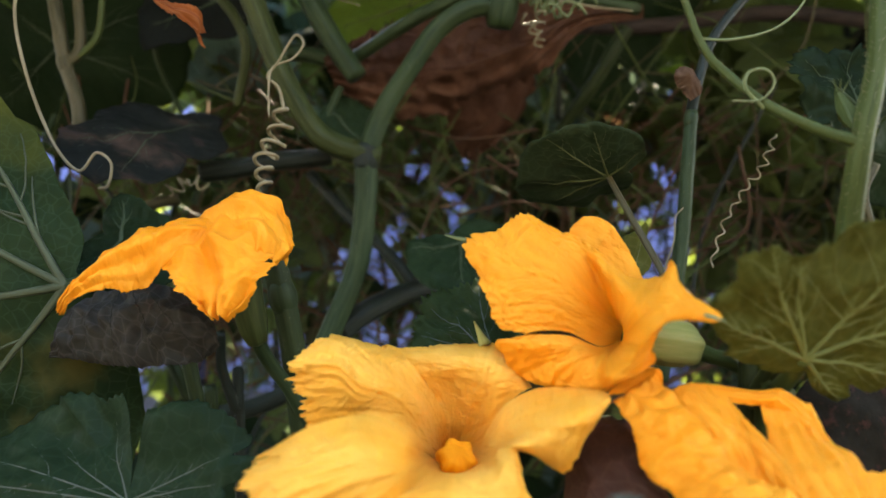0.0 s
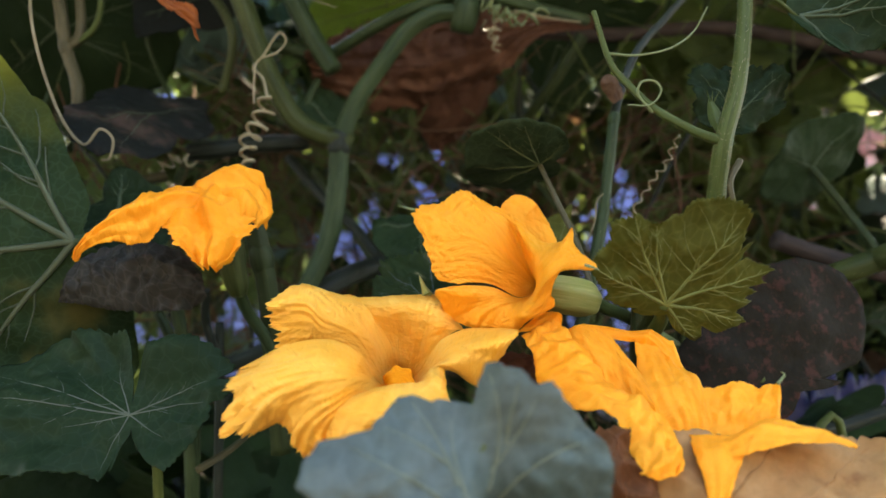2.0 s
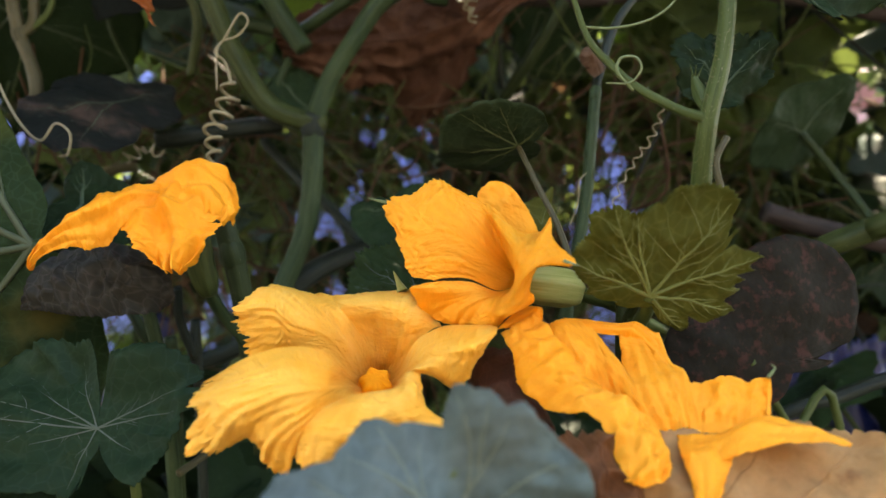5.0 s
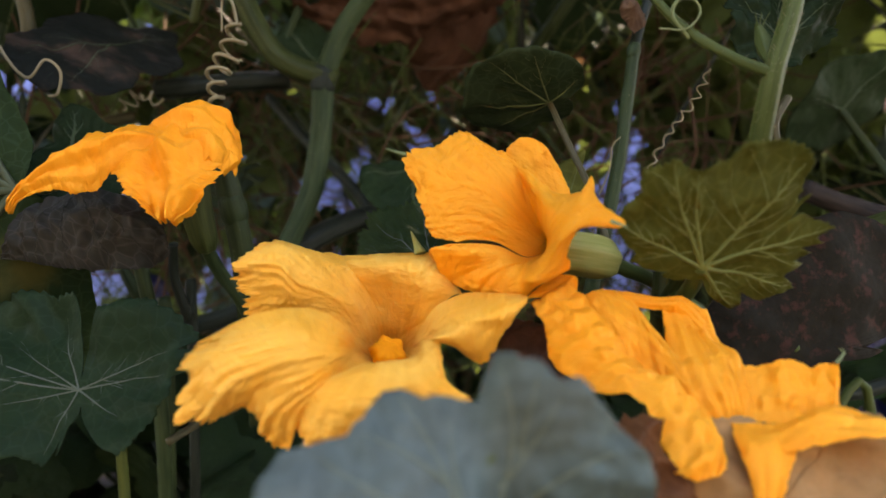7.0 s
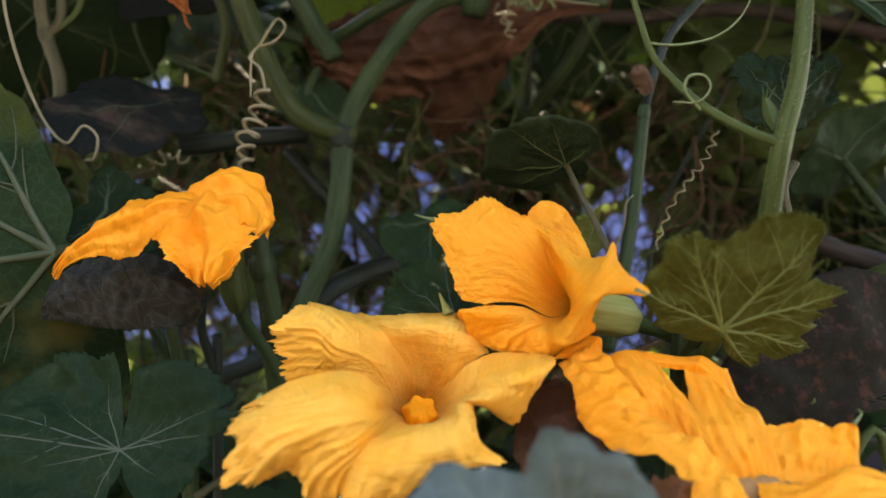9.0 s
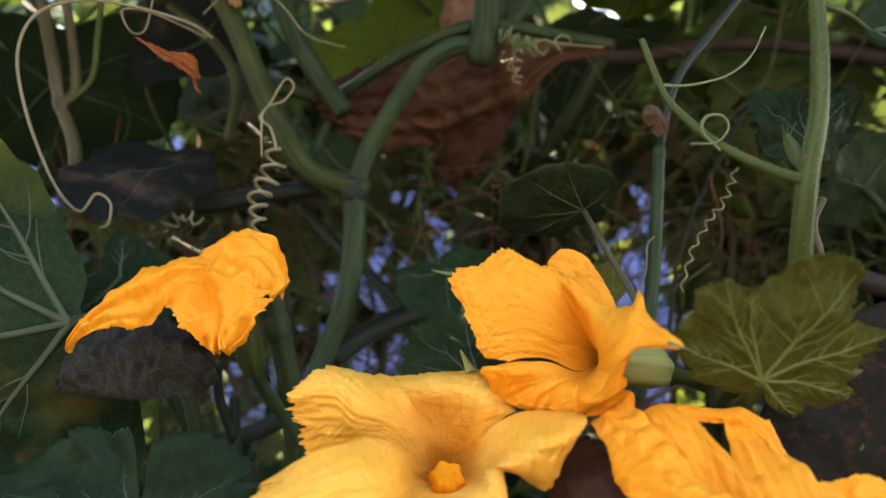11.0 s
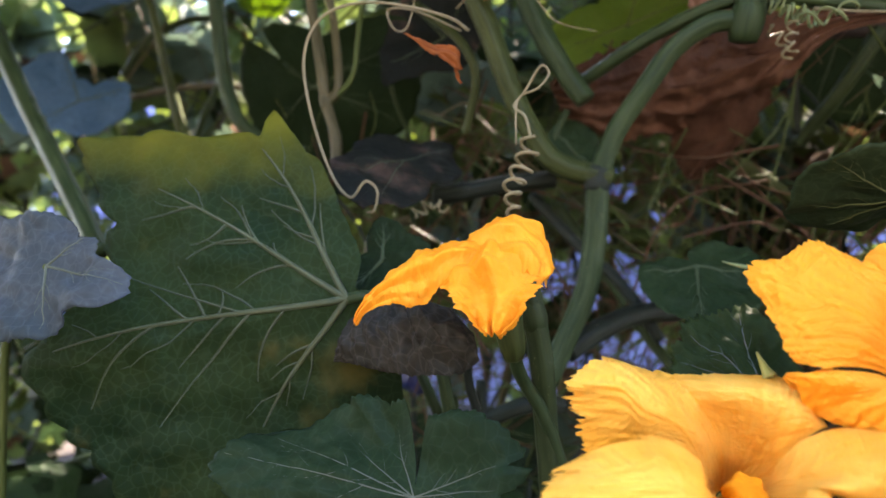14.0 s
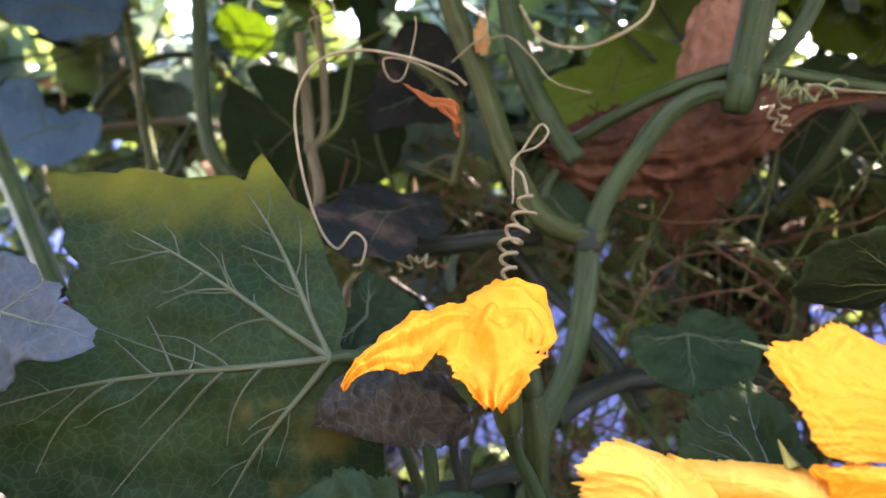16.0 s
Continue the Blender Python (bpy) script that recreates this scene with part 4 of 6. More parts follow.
UPPER_RIGHT = [(24, (0.0341, 0.308, 0.8282), (0.0411, 0.306, 0.8362), (0.047, 0.308, 0.8396), (0.051, 0.314, 0.8393)), (38, (0.0289, 0.308, 0.8325), (0.0342, 0.302, 0.8454), (0.0383, 0.308, 0.8521), (0.0413, 0.322, 0.8545)), (56, (0.025, 0.312, 0.8348), (0.0275, 0.304, 0.8508), (0.0294, 0.312, 0.8574), (0.0327, 0.33, 0.8591)), (74, (0.018, 0.318, 0.8351), (0.0172, 0.308, 0.8515), (0.0163, 0.316, 0.8575), (0.0148, 0.334, 0.8583)), (92, (0.0111, 0.324, 0.834), (0.0058, 0.314, 0.849), (0.0017, 0.32, 0.8555), (-0.0012, 0.338, 0.8568)), (105, (0.0043, 0.326, 0.8303), (-0.0057, 0.321, 0.8463), (-0.0124, 0.326, 0.8526), (-0.0167, 0.338, 0.8557))]
UPPER_LEFT = [(105, (0.0043, 0.326, 0.8303), (-0.0057, 0.321, 0.8463), (-0.0124, 0.326, 0.8526), (-0.0167, 0.338, 0.8557)), (120, (-0.0039, 0.32, 0.8342), (-0.0182, 0.312, 0.8516), (-0.0266, 0.318, 0.8579), (-0.034, 0.336, 0.8592)), (135, (-0.0089, 0.31, 0.8357), (-0.0276, 0.298, 0.8529), (-0.0405, 0.306, 0.8632), (-0.0517, 0.324, 0.8646)), (150, (-0.0126, 0.304, 0.8352), (-0.0317, 0.29, 0.8481), (-0.0431, 0.292, 0.8559), (-0.0661, 0.308, 0.8548)), (160, (-0.0152, 0.302, 0.8325), (-0.0316, 0.29, 0.8412), (-0.0409, 0.29, 0.8465), (-0.0654, 0.308, 0.8426)), (170, (-0.0163, 0.3, 0.8285), (-0.0309, 0.294, 0.8335), (-0.0406, 0.294, 0.8347), (-0.0613, 0.308, 0.8288)), (180, (-0.0142, 0.296, 0.8221), (-0.0297, 0.296, 0.8246), (-0.0413, 0.298, 0.824), (-0.0573, 0.306, 0.819))]


def mouth_point(angle):
    """Point on the oval mouth of the open blossom."""
    a = math.radians(angle)
    return Vector((0.0124, 0.307, 0.8123)) + Vector((0.0159, -0.002, 0.0015)) * math.cos(a) + Vector((0.0001, 0.024, 0.0043)) * math.sin(a)


def lobe_at(rows):
    """The line from the mouth to the rim at the fractional row of a lobe."""
    flat = [[angle] + [c for p in pts for c in p] for angle, *pts in rows]
    fine = spline(flat, 40 * (len(rows) - 1) + 1)

    def at(a):
        r = fine[min(int(round(a * 40)), len(fine) - 1)]
        return [mouth_point(r[0])] + [r[1 + 3 * i:4 + 3 * i] for i in range(4)]
    return at


for k, (rows, wrinkle) in enumerate(((UPPER_LEFT, 1.0), (UPPER_RIGHT, 0.4), (RIGHT, 0.3), (LOWER_LEFT, 1.3), (FRONT, 1.2))):
    corolla_petal(ff, lobe_at(rows), (0.0111, 0.355, 0.7843), 0, len(rows) - 1, k + 1, PETAL_PALE, 40 * (len(rows) - 1) + 1, crinkle=wrinkle, rib=0.3, fray=1.0 + wrinkle * 0.8)
cup_part(ff, [(0.0111, 0.355, 0.7843), (0.012, 0.325, 0.796), (0.0128, 0.3, 0.8078), (0.013, 0.292, 0.8128), (0.0136, 0.29, 0.815)], [0.004, 0.0045, 0.0085, 0.0082, 0.0035], "stamen", STAMEN, 0.13, "orange knobbly stamen")
cup_part(ff, [(0.0297, 0.4, 0.7448), (0.0248, 0.39, 0.7645), (0.0152, 0.368, 0.7802)], [0.006, 0.010, 0.007])
tube("peduncle", [(0.0297, 0.4, 0.7448), (0.0456, 0.41, 0.7114), (0.056, 0.42, 0.6637), (0.0793, 0.45, -0.3786)], 0.006, 0.007, STEM, ff)

# half-open blossom turned sideways
mf = blossom("half-open orange squash blossom seen from its side", (0.0911, 0.31, 0.8626))
HALF_RIM = [(0.0461, 0.3, 0.8679), (0.0335, 0.302, 0.8708), (0.0301, 0.306, 0.8798), (0.0242, 0.316, 0.8941), (0.0185, 0.328, 0.9133), (0.035, 0.331, 0.9178), (0.0493, 0.332, 0.9267), (0.0615, 0.328, 0.9209), (0.0742, 0.322, 0.914), (0.0834, 0.312, 0.9078), (0.0947, 0.3, 0.8948), (0.1073, 0.29, 0.8951), (0.1096, 0.282, 0.9029), (0.1065, 0.262, 0.8916), (0.111, 0.236, 0.8808), (0.0978, 0.254, 0.8791), (0.0949, 0.266, 0.8663), (0.0986, 0.275, 0.8584), (0.0851, 0.278, 0.8501), (0.0794, 0.29, 0.8421), (0.0645, 0.306, 0.8397), (0.0439, 0.31, 0.8463), (0.0336, 0.298, 0.8631)]
HALF_OUTER = [(0.0542, 0.302, 0.8692), (0.0426, 0.302, 0.8731), (0.0395, 0.303, 0.8802), (0.0379, 0.306, 0.8901), (0.0377, 0.31, 0.9009), (0.0436, 0.314, 0.908), (0.0556, 0.318, 0.9145), (0.0647, 0.318, 0.9119), (0.0775, 0.316, 0.9063), (0.0831, 0.302, 0.8993), (0.0899, 0.286, 0.8899), (0.0948, 0.27, 0.8886), (0.0969, 0.263, 0.8895), (0.0975, 0.255, 0.8859), (0.0994, 0.248, 0.8818), (0.0928, 0.254, 0.8755), (0.0902, 0.262, 0.8653), (0.0889, 0.266, 0.8571), (0.0804, 0.268, 0.8514), (0.0777, 0.288, 0.8468), (0.0693, 0.3, 0.8466), (0.0565, 0.304, 0.8531), (0.0528, 0.299, 0.8622)]
HALF_MIDDLE = [(0.0678, 0.306, 0.8678), (0.063, 0.304, 0.8736), (0.0615, 0.303, 0.8794), (0.0613, 0.303, 0.8843), (0.063, 0.305, 0.8901), (0.0662, 0.308, 0.8948), (0.0704, 0.312, 0.8991), (0.0757, 0.314, 0.9002), (0.083, 0.314, 0.8975), (0.0872, 0.3, 0.8889), (0.0895, 0.288, 0.8833), (0.0892, 0.276, 0.8799), (0.0891, 0.268, 0.8776), (0.0884, 0.262, 0.8749), (0.0877, 0.258, 0.8711), (0.0863, 0.26, 0.8666), (0.0843, 0.266, 0.8608), (0.0802, 0.268, 0.8566), (0.0774, 0.272, 0.8539), (0.0784, 0.29, 0.8525), (0.0749, 0.297, 0.8544), (0.0703, 0.3, 0.8582), (0.0683, 0.301, 0.8624)]
HALF_MOUTH = [(0.0835, 0.3097, 0.8606), (0.0846, 0.3115, 0.8634), (0.0853, 0.3124, 0.8664), (0.0863, 0.3137, 0.8693), (0.0879, 0.3151, 0.8723), (0.0892, 0.316, 0.8741), (0.0905, 0.3165, 0.8753), (0.0916, 0.316, 0.876), (0.0926, 0.3151, 0.876), (0.0931, 0.3115, 0.875), (0.0938, 0.3088, 0.8728), (0.094, 0.3061, 0.87), (0.0935, 0.3034, 0.8673), (0.0925, 0.3007, 0.8652), (0.091, 0.2989, 0.8633), (0.0892, 0.298, 0.8613), (0.0875, 0.298, 0.8595), (0.0858, 0.298, 0.8589), (0.0849, 0.2989, 0.8588), (0.084, 0.3007, 0.8585), (0.0838, 0.3025, 0.8584), (0.0835, 0.3043, 0.8587), (0.0834, 0.307, 0.8594)]
for k, (a0, a1) in enumerate(((0, 9.3), (8.9, 18.9), (18.6, 22.7))):
    corolla_petal(mf, lambda a: [ring_point(r, a) for r in (HALF_MOUTH, HALF_MIDDLE, HALF_OUTER, HALF_RIM)], (0.1034, 0.325, 0.8628), a0, a1, k + 11, PETAL, 150, crinkle=(1.0, 0.5, 0.5)[k], fray=(1.0, 0.5, 0.3)[k], ripple=(1.5, 0.6, 1.4)[k], rib=0.25)
petal(mf, [((0.0873, 0.345, 0.8803), (0.114, 0.345, 0.8746), 0), ((0.078, 0.345, 0.906), (0.1147, 0.345, 0.8926), 0.004), ((0.0767, 0.346, 0.9182), (0.1091, 0.345, 0.907), 0.004), ((0.0839, 0.346, 0.9255), (0.1003, 0.345, 0.919), 0.002)], 12, ruffle=0.003, tip=0.35, fray=0.05)
petal(mf, [((0.0589, 0.325, 0.8429), (0.0589, 0.318, 0.8652), 0), ((0.0461, 0.322, 0.846), (0.0489, 0.314, 0.8658), 0.004), ((0.0381, 0.318, 0.8531), (0.0405, 0.312, 0.8645), 0.004), ((0.033, 0.316, 0.8598), (0.034, 0.314, 0.863), 0.001)], 15, ruffle=0.003)
tube("petal_tip", [(0.0194, 0.328, 0.9131), (0.0132, 0.33, 0.9145), (0.0081, 0.332, 0.916)], 0.0012, 0.0003, TENDRIL_GREEN, mf)
tube("petal_tip", [(0.1066, 0.24, 0.8823), (0.1096, 0.236, 0.8812), (0.1121, 0.235, 0.8804)], 0.0010, 0.0003, TENDRIL_GREEN, mf)
cup_part(mf, [(0.1345, 0.325, 0.8574), (0.1297, 0.322, 0.8585), (0.1201, 0.317, 0.8609), (0.1087, 0.315, 0.8626), (0.1006, 0.32, 0.8638)], [0.0065, 0.0108, 0.0115, 0.0112, 0.0095])
tube("peduncle", [(0.1332, 0.325, 0.8577), (0.1451, 0.33, 0.8524), (0.1614, 0.338, 0.8464), (0.2029, 0.36, 0.8248)], 0.0045, 0.004, STEM_PALE, mf)
tube("sepal", [(0.0283, 0.322, 0.8594), (0.0263, 0.324, 0.8638), (0.023, 0.326, 0.8713)], 0.0036, 0.0004, CALYX, mf)

# wilted blossom hanging at the tendril
lf = blossom("wilted drooping orange squash blossom below a coiled tendril", (-0.1135, 0.37, 0.9114))
petal(lf, [((-0.1276, 0.385, 0.9251), (-0.1215, 0.36, 0.9037), 0.004), ((-0.1405, 0.372, 0.9276), (-0.1438, 0.352, 0.9004), 0.01), ((-0.1695, 0.362, 0.9198), (-0.1605, 0.346, 0.8866), 0.01), ((-0.185, 0.35, 0.9007), (-0.1781, 0.343, 0.8865), 0.008), ((-0.1954, 0.342, 0.889), (-0.1914, 0.341, 0.8814), 0.005), ((-0.1994, 0.339, 0.8786), (-0.1977, 0.339, 0.8745), 0)], 21, ruffle=0.004, ripple=0.0006, wavelength=0.007, pleat=0.0004, fray=0.2, frill=0.003, ridge=0.005, ridge_at=-0.1, crimp=0.0022, crease=0.003)
petal(lf, [((-0.1369, 0.378, 0.9296), (-0.1031, 0.372, 0.93), 0.002), ((-0.1477, 0.362, 0.9125), (-0.0956, 0.358, 0.9153), 0.004), ((-0.1466, 0.35, 0.9004), (-0.0885, 0.352, 0.9025), 0.005), ((-0.1322, 0.342, 0.8841), (-0.0936, 0.346, 0.8906), 0.004), ((-0.1172, 0.337, 0.8731), (-0.1055, 0.338, 0.8725), 0.002)], 22, ruffle=0.006, pleat=0.0004, ridge=0.012, ridge_at=0.1, fray=0.26, frill=0.004, crimp=0.0026, crease=0.004)
petal(lf, [((-0.1377, 0.392, 0.9343), (-0.1366, 0.372, 0.9186), 0.004), ((-0.1262, 0.392, 0.9434), (-0.1168, 0.362, 0.9131), 0.008), ((-0.1085, 0.392, 0.9446), (-0.0984, 0.358, 0.9079), 0.01), ((-0.097, 0.39, 0.9399), (-0.0914, 0.366, 0.9012), 0.008), ((-0.088, 0.386, 0.924), (-0.09, 0.376, 0.9019), 0.003)], 23, ruffle=0.007, pleat=0.0007, fray=0.18, ridge=0.004, crimp=0.0024, crease=0.0035)
petal(lf, [((-0.105, 0.394, 0.942), (-0.0932, 0.382, 0.9198), 0.002), ((-0.0942, 0.392, 0.9353), (-0.0888, 0.38, 0.9128), 0.003), ((-0.086, 0.388, 0.9202), (-0.0874, 0.378, 0.9043), 0.002), ((-0.0852, 0.386, 0.9043), (-0.087, 0.38, 0.8996), 0)], 24, ruffle=0.003, fray=0.12)
cup_part(lf, [(-0.1096, 0.395, 0.8523), (-0.1104, 0.39, 0.862), (-0.1125, 0.385, 0.8782), (-0.1142, 0.38, 0.8999)], [0.006, 0.009, 0.010, 0.011], material=STEM_OLIVE, label="olive green calyx")
tube("peduncle", [(-0.1096, 0.395, 0.8531), (-0.1071, 0.41, 0.8372), (-0.0944, 0.43, 0.8083), (-0.0799, 0.45, 0.7589)], 0.0045, 0.005, STEM, lf)

# torn blossom lying on the leaves
rf = blossom("torn floppy orange squash blossom with pleated petals", (0.1479, 0.22, 0.8071))
petal(rf, [((0.0808, 0.275, 0.8423), (0.1018, 0.285, 0.851), 0.0), ((0.0858, 0.262, 0.8317), (0.1099, 0.268, 0.8403), 0.005), ((0.0876, 0.252, 0.8188), (0.1205, 0.258, 0.8282), 0.009), ((0.1022, 0.24, 0.8101), (0.1311, 0.25, 0.8164), 0.01), ((0.1185, 0.228, 0.8084), (0.1412, 0.24, 0.8072), 0.009), ((0.1221, 0.215, 0.7983), (0.1474, 0.228, 0.8018), 0.008), ((0.124, 0.205, 0.7883), (0.148, 0.215, 0.7942), 0.005), ((0.1286, 0.203, 0.7869), (0.1432, 0.207, 0.7887), 0.0)], 31, ruffle=0.005, pleat=0.0004, pleats=5, ripple=0.0017, wavelength=0.010, crimp=0.0012, fray=0.1)
petal(rf, [((0.1064, 0.28, 0.8435), (0.1085, 0.272, 0.8387), 0.0), ((0.115, 0.282, 0.8476), (0.1194, 0.258, 0.8256), 0.004), ((0.1283, 0.28, 0.8455), (0.1299, 0.25, 0.8151), 0.004), ((0.1334, 0.274, 0.8398), (0.137, 0.242, 0.8097), 0.003), ((0.1383, 0.268, 0.833), (0.1413, 0.236, 0.8061), 0.002), ((0.1435, 0.26, 0.8256), (0.1464, 0.232, 0.802), 0.0)], 32, ruffle=0.003, ripple=0.0006, wavelength=0.0085, crimp=0.0012, fray=0.06, tip=0.05)
petal(rf, [((0.117, 0.284, 0.8479), (0.1202, 0.28, 0.8425), 0.0), ((0.1311, 0.284, 0.8466), (0.1349, 0.278, 0.8399), 0.002), ((0.1433, 0.283, 0.8465), (0.1452, 0.276, 0.8389), 0.003), ((0.1562, 0.28, 0.844), (0.1546, 0.272, 0.8366), 0.003), ((0.1649, 0.274, 0.8397), (0.1595, 0.264, 0.8303), 0.0)], 33, ruffle=0.003, crimp=0.001, fray=0.08, tip=0.05)
petal(rf, [((0.1446, 0.276, 0.8389), (0.1666, 0.276, 0.8402), 0.0), ((0.1433, 0.268, 0.8304), (0.1681, 0.266, 0.8274), 0.003), ((0.1415, 0.256, 0.8188), (0.1713, 0.256, 0.8233), 0.004), ((0.1408, 0.242, 0.809), (0.1705, 0.246, 0.8171), 0.004), ((0.1448, 0.231, 0.8014), (0.1689, 0.234, 0.8048), 0.003), ((0.1515, 0.222, 0.7948), (0.1665, 0.224, 0.7942), 0.0)], 34, ruffle=0.002, pleat=0.0010, pleats=9, crimp=0.0007, fray=0.05, tip=0.02)
petal(rf, [((0.16, 0.226, 0.7957), (0.1667, 0.248, 0.822), 0.0), ((0.1669, 0.225, 0.7962), (0.1763, 0.246, 0.8207), 0.001), ((0.1739, 0.223, 0.7971), (0.1842, 0.24, 0.8255), 0.002), ((0.1819, 0.221, 0.798), (0.1941, 0.236, 0.8241), 0.002), ((0.1907, 0.219, 0.8006), (0.2006, 0.23, 0.827), 0.001), ((0.196, 0.217, 0.8037), (0.1969, 0.224, 0.817), 0.0)], 35, ruffle=0.001, ripple=0.0010, wavelength=0.0075, crimp=0.0005, crease=0.0006, fray=0.08, tip=0.02)
petal(rf, [((0.1541, 0.214, 0.7947), (0.1604, 0.226, 0.8021), 0.0), ((0.1682, 0.208, 0.797), (0.1762, 0.222, 0.8038), 0.003), ((0.1769, 0.205, 0.8017), (0.1927, 0.22, 0.8124), 0.004), ((0.1875, 0.202, 0.8048), (0.2019, 0.215, 0.8102), 0.003), ((0.1992, 0.198, 0.8074), (0.2107, 0.21, 0.8079), 0.003), ((0.2111, 0.192, 0.8069), (0.218, 0.2, 0.8069), 0.0)], 36, ruffle=0.002, pleat=0.0006, pleats=5, crimp=0.001, crease=0.0008, fray=0.12)
petal(rf, [((0.1553, 0.226, 0.802), (0.1832, 0.222, 0.803), 0.0), ((0.152, 0.211, 0.796), (0.1735, 0.21, 0.7967), 0.004), ((0.153, 0.203, 0.7885), (0.1668, 0.203, 0.7898), 0.003), ((0.1518, 0.198, 0.7824), (0.1612, 0.198, 0.7825), 0.002), ((0.1527, 0.195, 0.7755), (0.1558, 0.195, 0.7755), 0.0)], 37, ruffle=0.002, pleat=0.0009, pleats=5, fray=0.1)
petal(rf, [((0.0799, 0.285, 0.842), (0.0944, 0.29, 0.8535), 0.0), ((0.0944, 0.282, 0.8443), (0.1049, 0.288, 0.8532), 0.003), ((0.1036, 0.28, 0.8443), (0.1052, 0.284, 0.8498), 0.001)], 38, ruffle=0.002, tip=0.05)
tube("petal_tip", [(0.2002, 0.23, 0.8266), (0.2031, 0.231, 0.8292), (0.2046, 0.232, 0.8309), (0.203, 0.232, 0.8323)], 0.0008, 0.0003, TENDRIL_GREEN, rf)

# ---- dead leaves ----
def dead(label, sections, seed, material, ribs=(), **kw):
    """A dried sheet; ribs are veins (from along, across, to along, across, radius), 0..1."""
    e = thing("dead_leaf", sections[0][0], label, "leaf", "dead leaves")
    ns, nv = kw.get("ns", 110), kw.get("nv", 72)
    verts, faces, uvs = loft(sections, seed=seed, **kw)
    link("blade", verts, faces, uvs, material, e, solid=0.0006)
    for a0, b0, a1, b1, r in ribs:
        pts = []
        for q in np.linspace(0, 1, 26):
            a = (a0 + (a1 - a0) * q) * (ns - 1)
            b = (b0 + (b1 - b0) * q) * (nv - 1) + 1.5 * math.sin(q * 5 + seed)
            pts.append(verts[int(min(max(a, 0), ns - 1)) * nv + int(min(max(b, 0), nv - 1))] + TOWARD * r * 0.4)
        link("vein", *tube_mesh(spline(pts, 40), [r * (1 - 0.6 * k / 39) for k in range(40)], 7, 0, False), material, e)
    return e


dead("shrivelled dark grey-green leaf hanging under the wilted blossom", [((-0.2382, 0.395, 0.8504), (-0.2393, 0.395, 0.8431), 0), ((-0.2294, 0.4, 0.8735), (-0.2174, 0.388, 0.8426), 0.008), ((-0.2099, 0.402, 0.8835), (-0.1937, 0.385, 0.8392), 0.012), ((-0.1821, 0.402, 0.8872), (-0.1706, 0.385, 0.8382), 0.012), ((-0.1572, 0.4, 0.8835), (-0.1476, 0.388, 0.8408), 0.01), ((-0.1378, 0.398, 0.8666), (-0.1331, 0.394, 0.8498), 0.002)], 54, LEAF_SHRIVEL, ruffle=0.006, crimp=0.0016, crease=0.003, fray=0.08, ripple=0.0030, wavelength=0.011, tip=0.0, ribs=((0.45, 0.02, 0.25, 0.95, 0.0007), (0.5, 0.02, 0.45, 0.97, 0.0007), (0.55, 0.02, 0.68, 0.97, 0.0007), (0.6, 0.02, 0.88, 0.9, 0.0006)))
br = dead("crumpled brown dead leaf hanging over the vines", [((0.2367, 0.72, 1.1884), (0.2364, 0.72, 1.173), 0), ((0.1549, 0.7, 1.1831), (0.1632, 0.71, 1.1557), 0.01), ((0.0945, 0.7, 1.1849), (0.1156, 0.74, 1.1148), 0.03), ((0.0141, 0.7, 1.1775), (0.0293, 0.76, 1.0763), 0.035), ((-0.0699, 0.69, 1.1501), (-0.0547, 0.72, 1.0639), 0.02), ((-0.1208, 0.68, 1.1187), (-0.1077, 0.69, 1.0828), 0.01)], 41, DEAD, ruffle=0.012, crimp=0.0025, crease=0.004, pleat=0.0035, pleats=9, fray=0.2, ns=150, nv=110, edge_noise=16.0, ribs=((0.02, 0.5, 0.9, 0.45, 0.003), (0.25, 0.5, 0.6, 0.9, 0.0018), (0.35, 0.5, 0.75, 0.1, 0.0018)))
link("blade", *loft([((0.1097, 0.74, 1.1342), (0.0082, 0.74, 1.0819), 0.01), ((0.1169, 0.77, 1.1026), (0.0117, 0.77, 1.0611), 0.02), ((0.0801, 0.8, 1.0538), (0.0184, 0.8, 1.049), 0.02), ((0.0464, 0.81, 1.0266), (0.0298, 0.81, 1.0296), 0)], seed=42, ruffle=0.010, crimp=0.002, pleat=0.003, pleats=7, edge_noise=16.0, fray=0.12), DEAD, br, solid=0.0006)
link("blade", *loft([((0.0226, 0.72, 1.1781), (0.0945, 0.7, 1.1849), 0.01), ((0.0309, 0.72, 1.2343), (0.0972, 0.7, 1.2354), 0.02), ((0.0454, 0.72, 1.2806), (0.0942, 0.7, 1.2935), 0.02), ((0.069, 0.72, 1.3264), (0.0906, 0.71, 1.3258), 0)], seed=43, ruffle=0.010, crimp=0.002, crease=0.003, pleat=0.003, pleats=7, fray=0.15), DEAD_LIT, br, solid=0.0006)
dead("dry tan leaf under the torn blossom", [((0.1121, 0.228, 0.7911), (0.1109, 0.205, 0.7551), 0), ((0.136, 0.232, 0.8002), (0.1326, 0.2, 0.752), 0.006), ((0.1746, 0.228, 0.803), (0.1693, 0.195, 0.7511), 0.01), ((0.2114, 0.222, 0.8073), (0.2, 0.19, 0.7555), 0.008), ((0.2354, 0.215, 0.805), (0.2221, 0.185, 0.76), 0.004), ((0.2559, 0.205, 0.7972), (0.24, 0.185, 0.7696), 0)], 44, DEAD_TAN, ruffle=0.012, crimp=0.0022, fray=0.16, crease=0.003, edge_noise=18.0, ribs=((0.05, 0.75, 0.95, 0.55, 0.0012), (0.3, 0.7, 0.55, 0.05, 0.0008), (0.5, 0.65, 0.8, 0.1, 0.0008)))
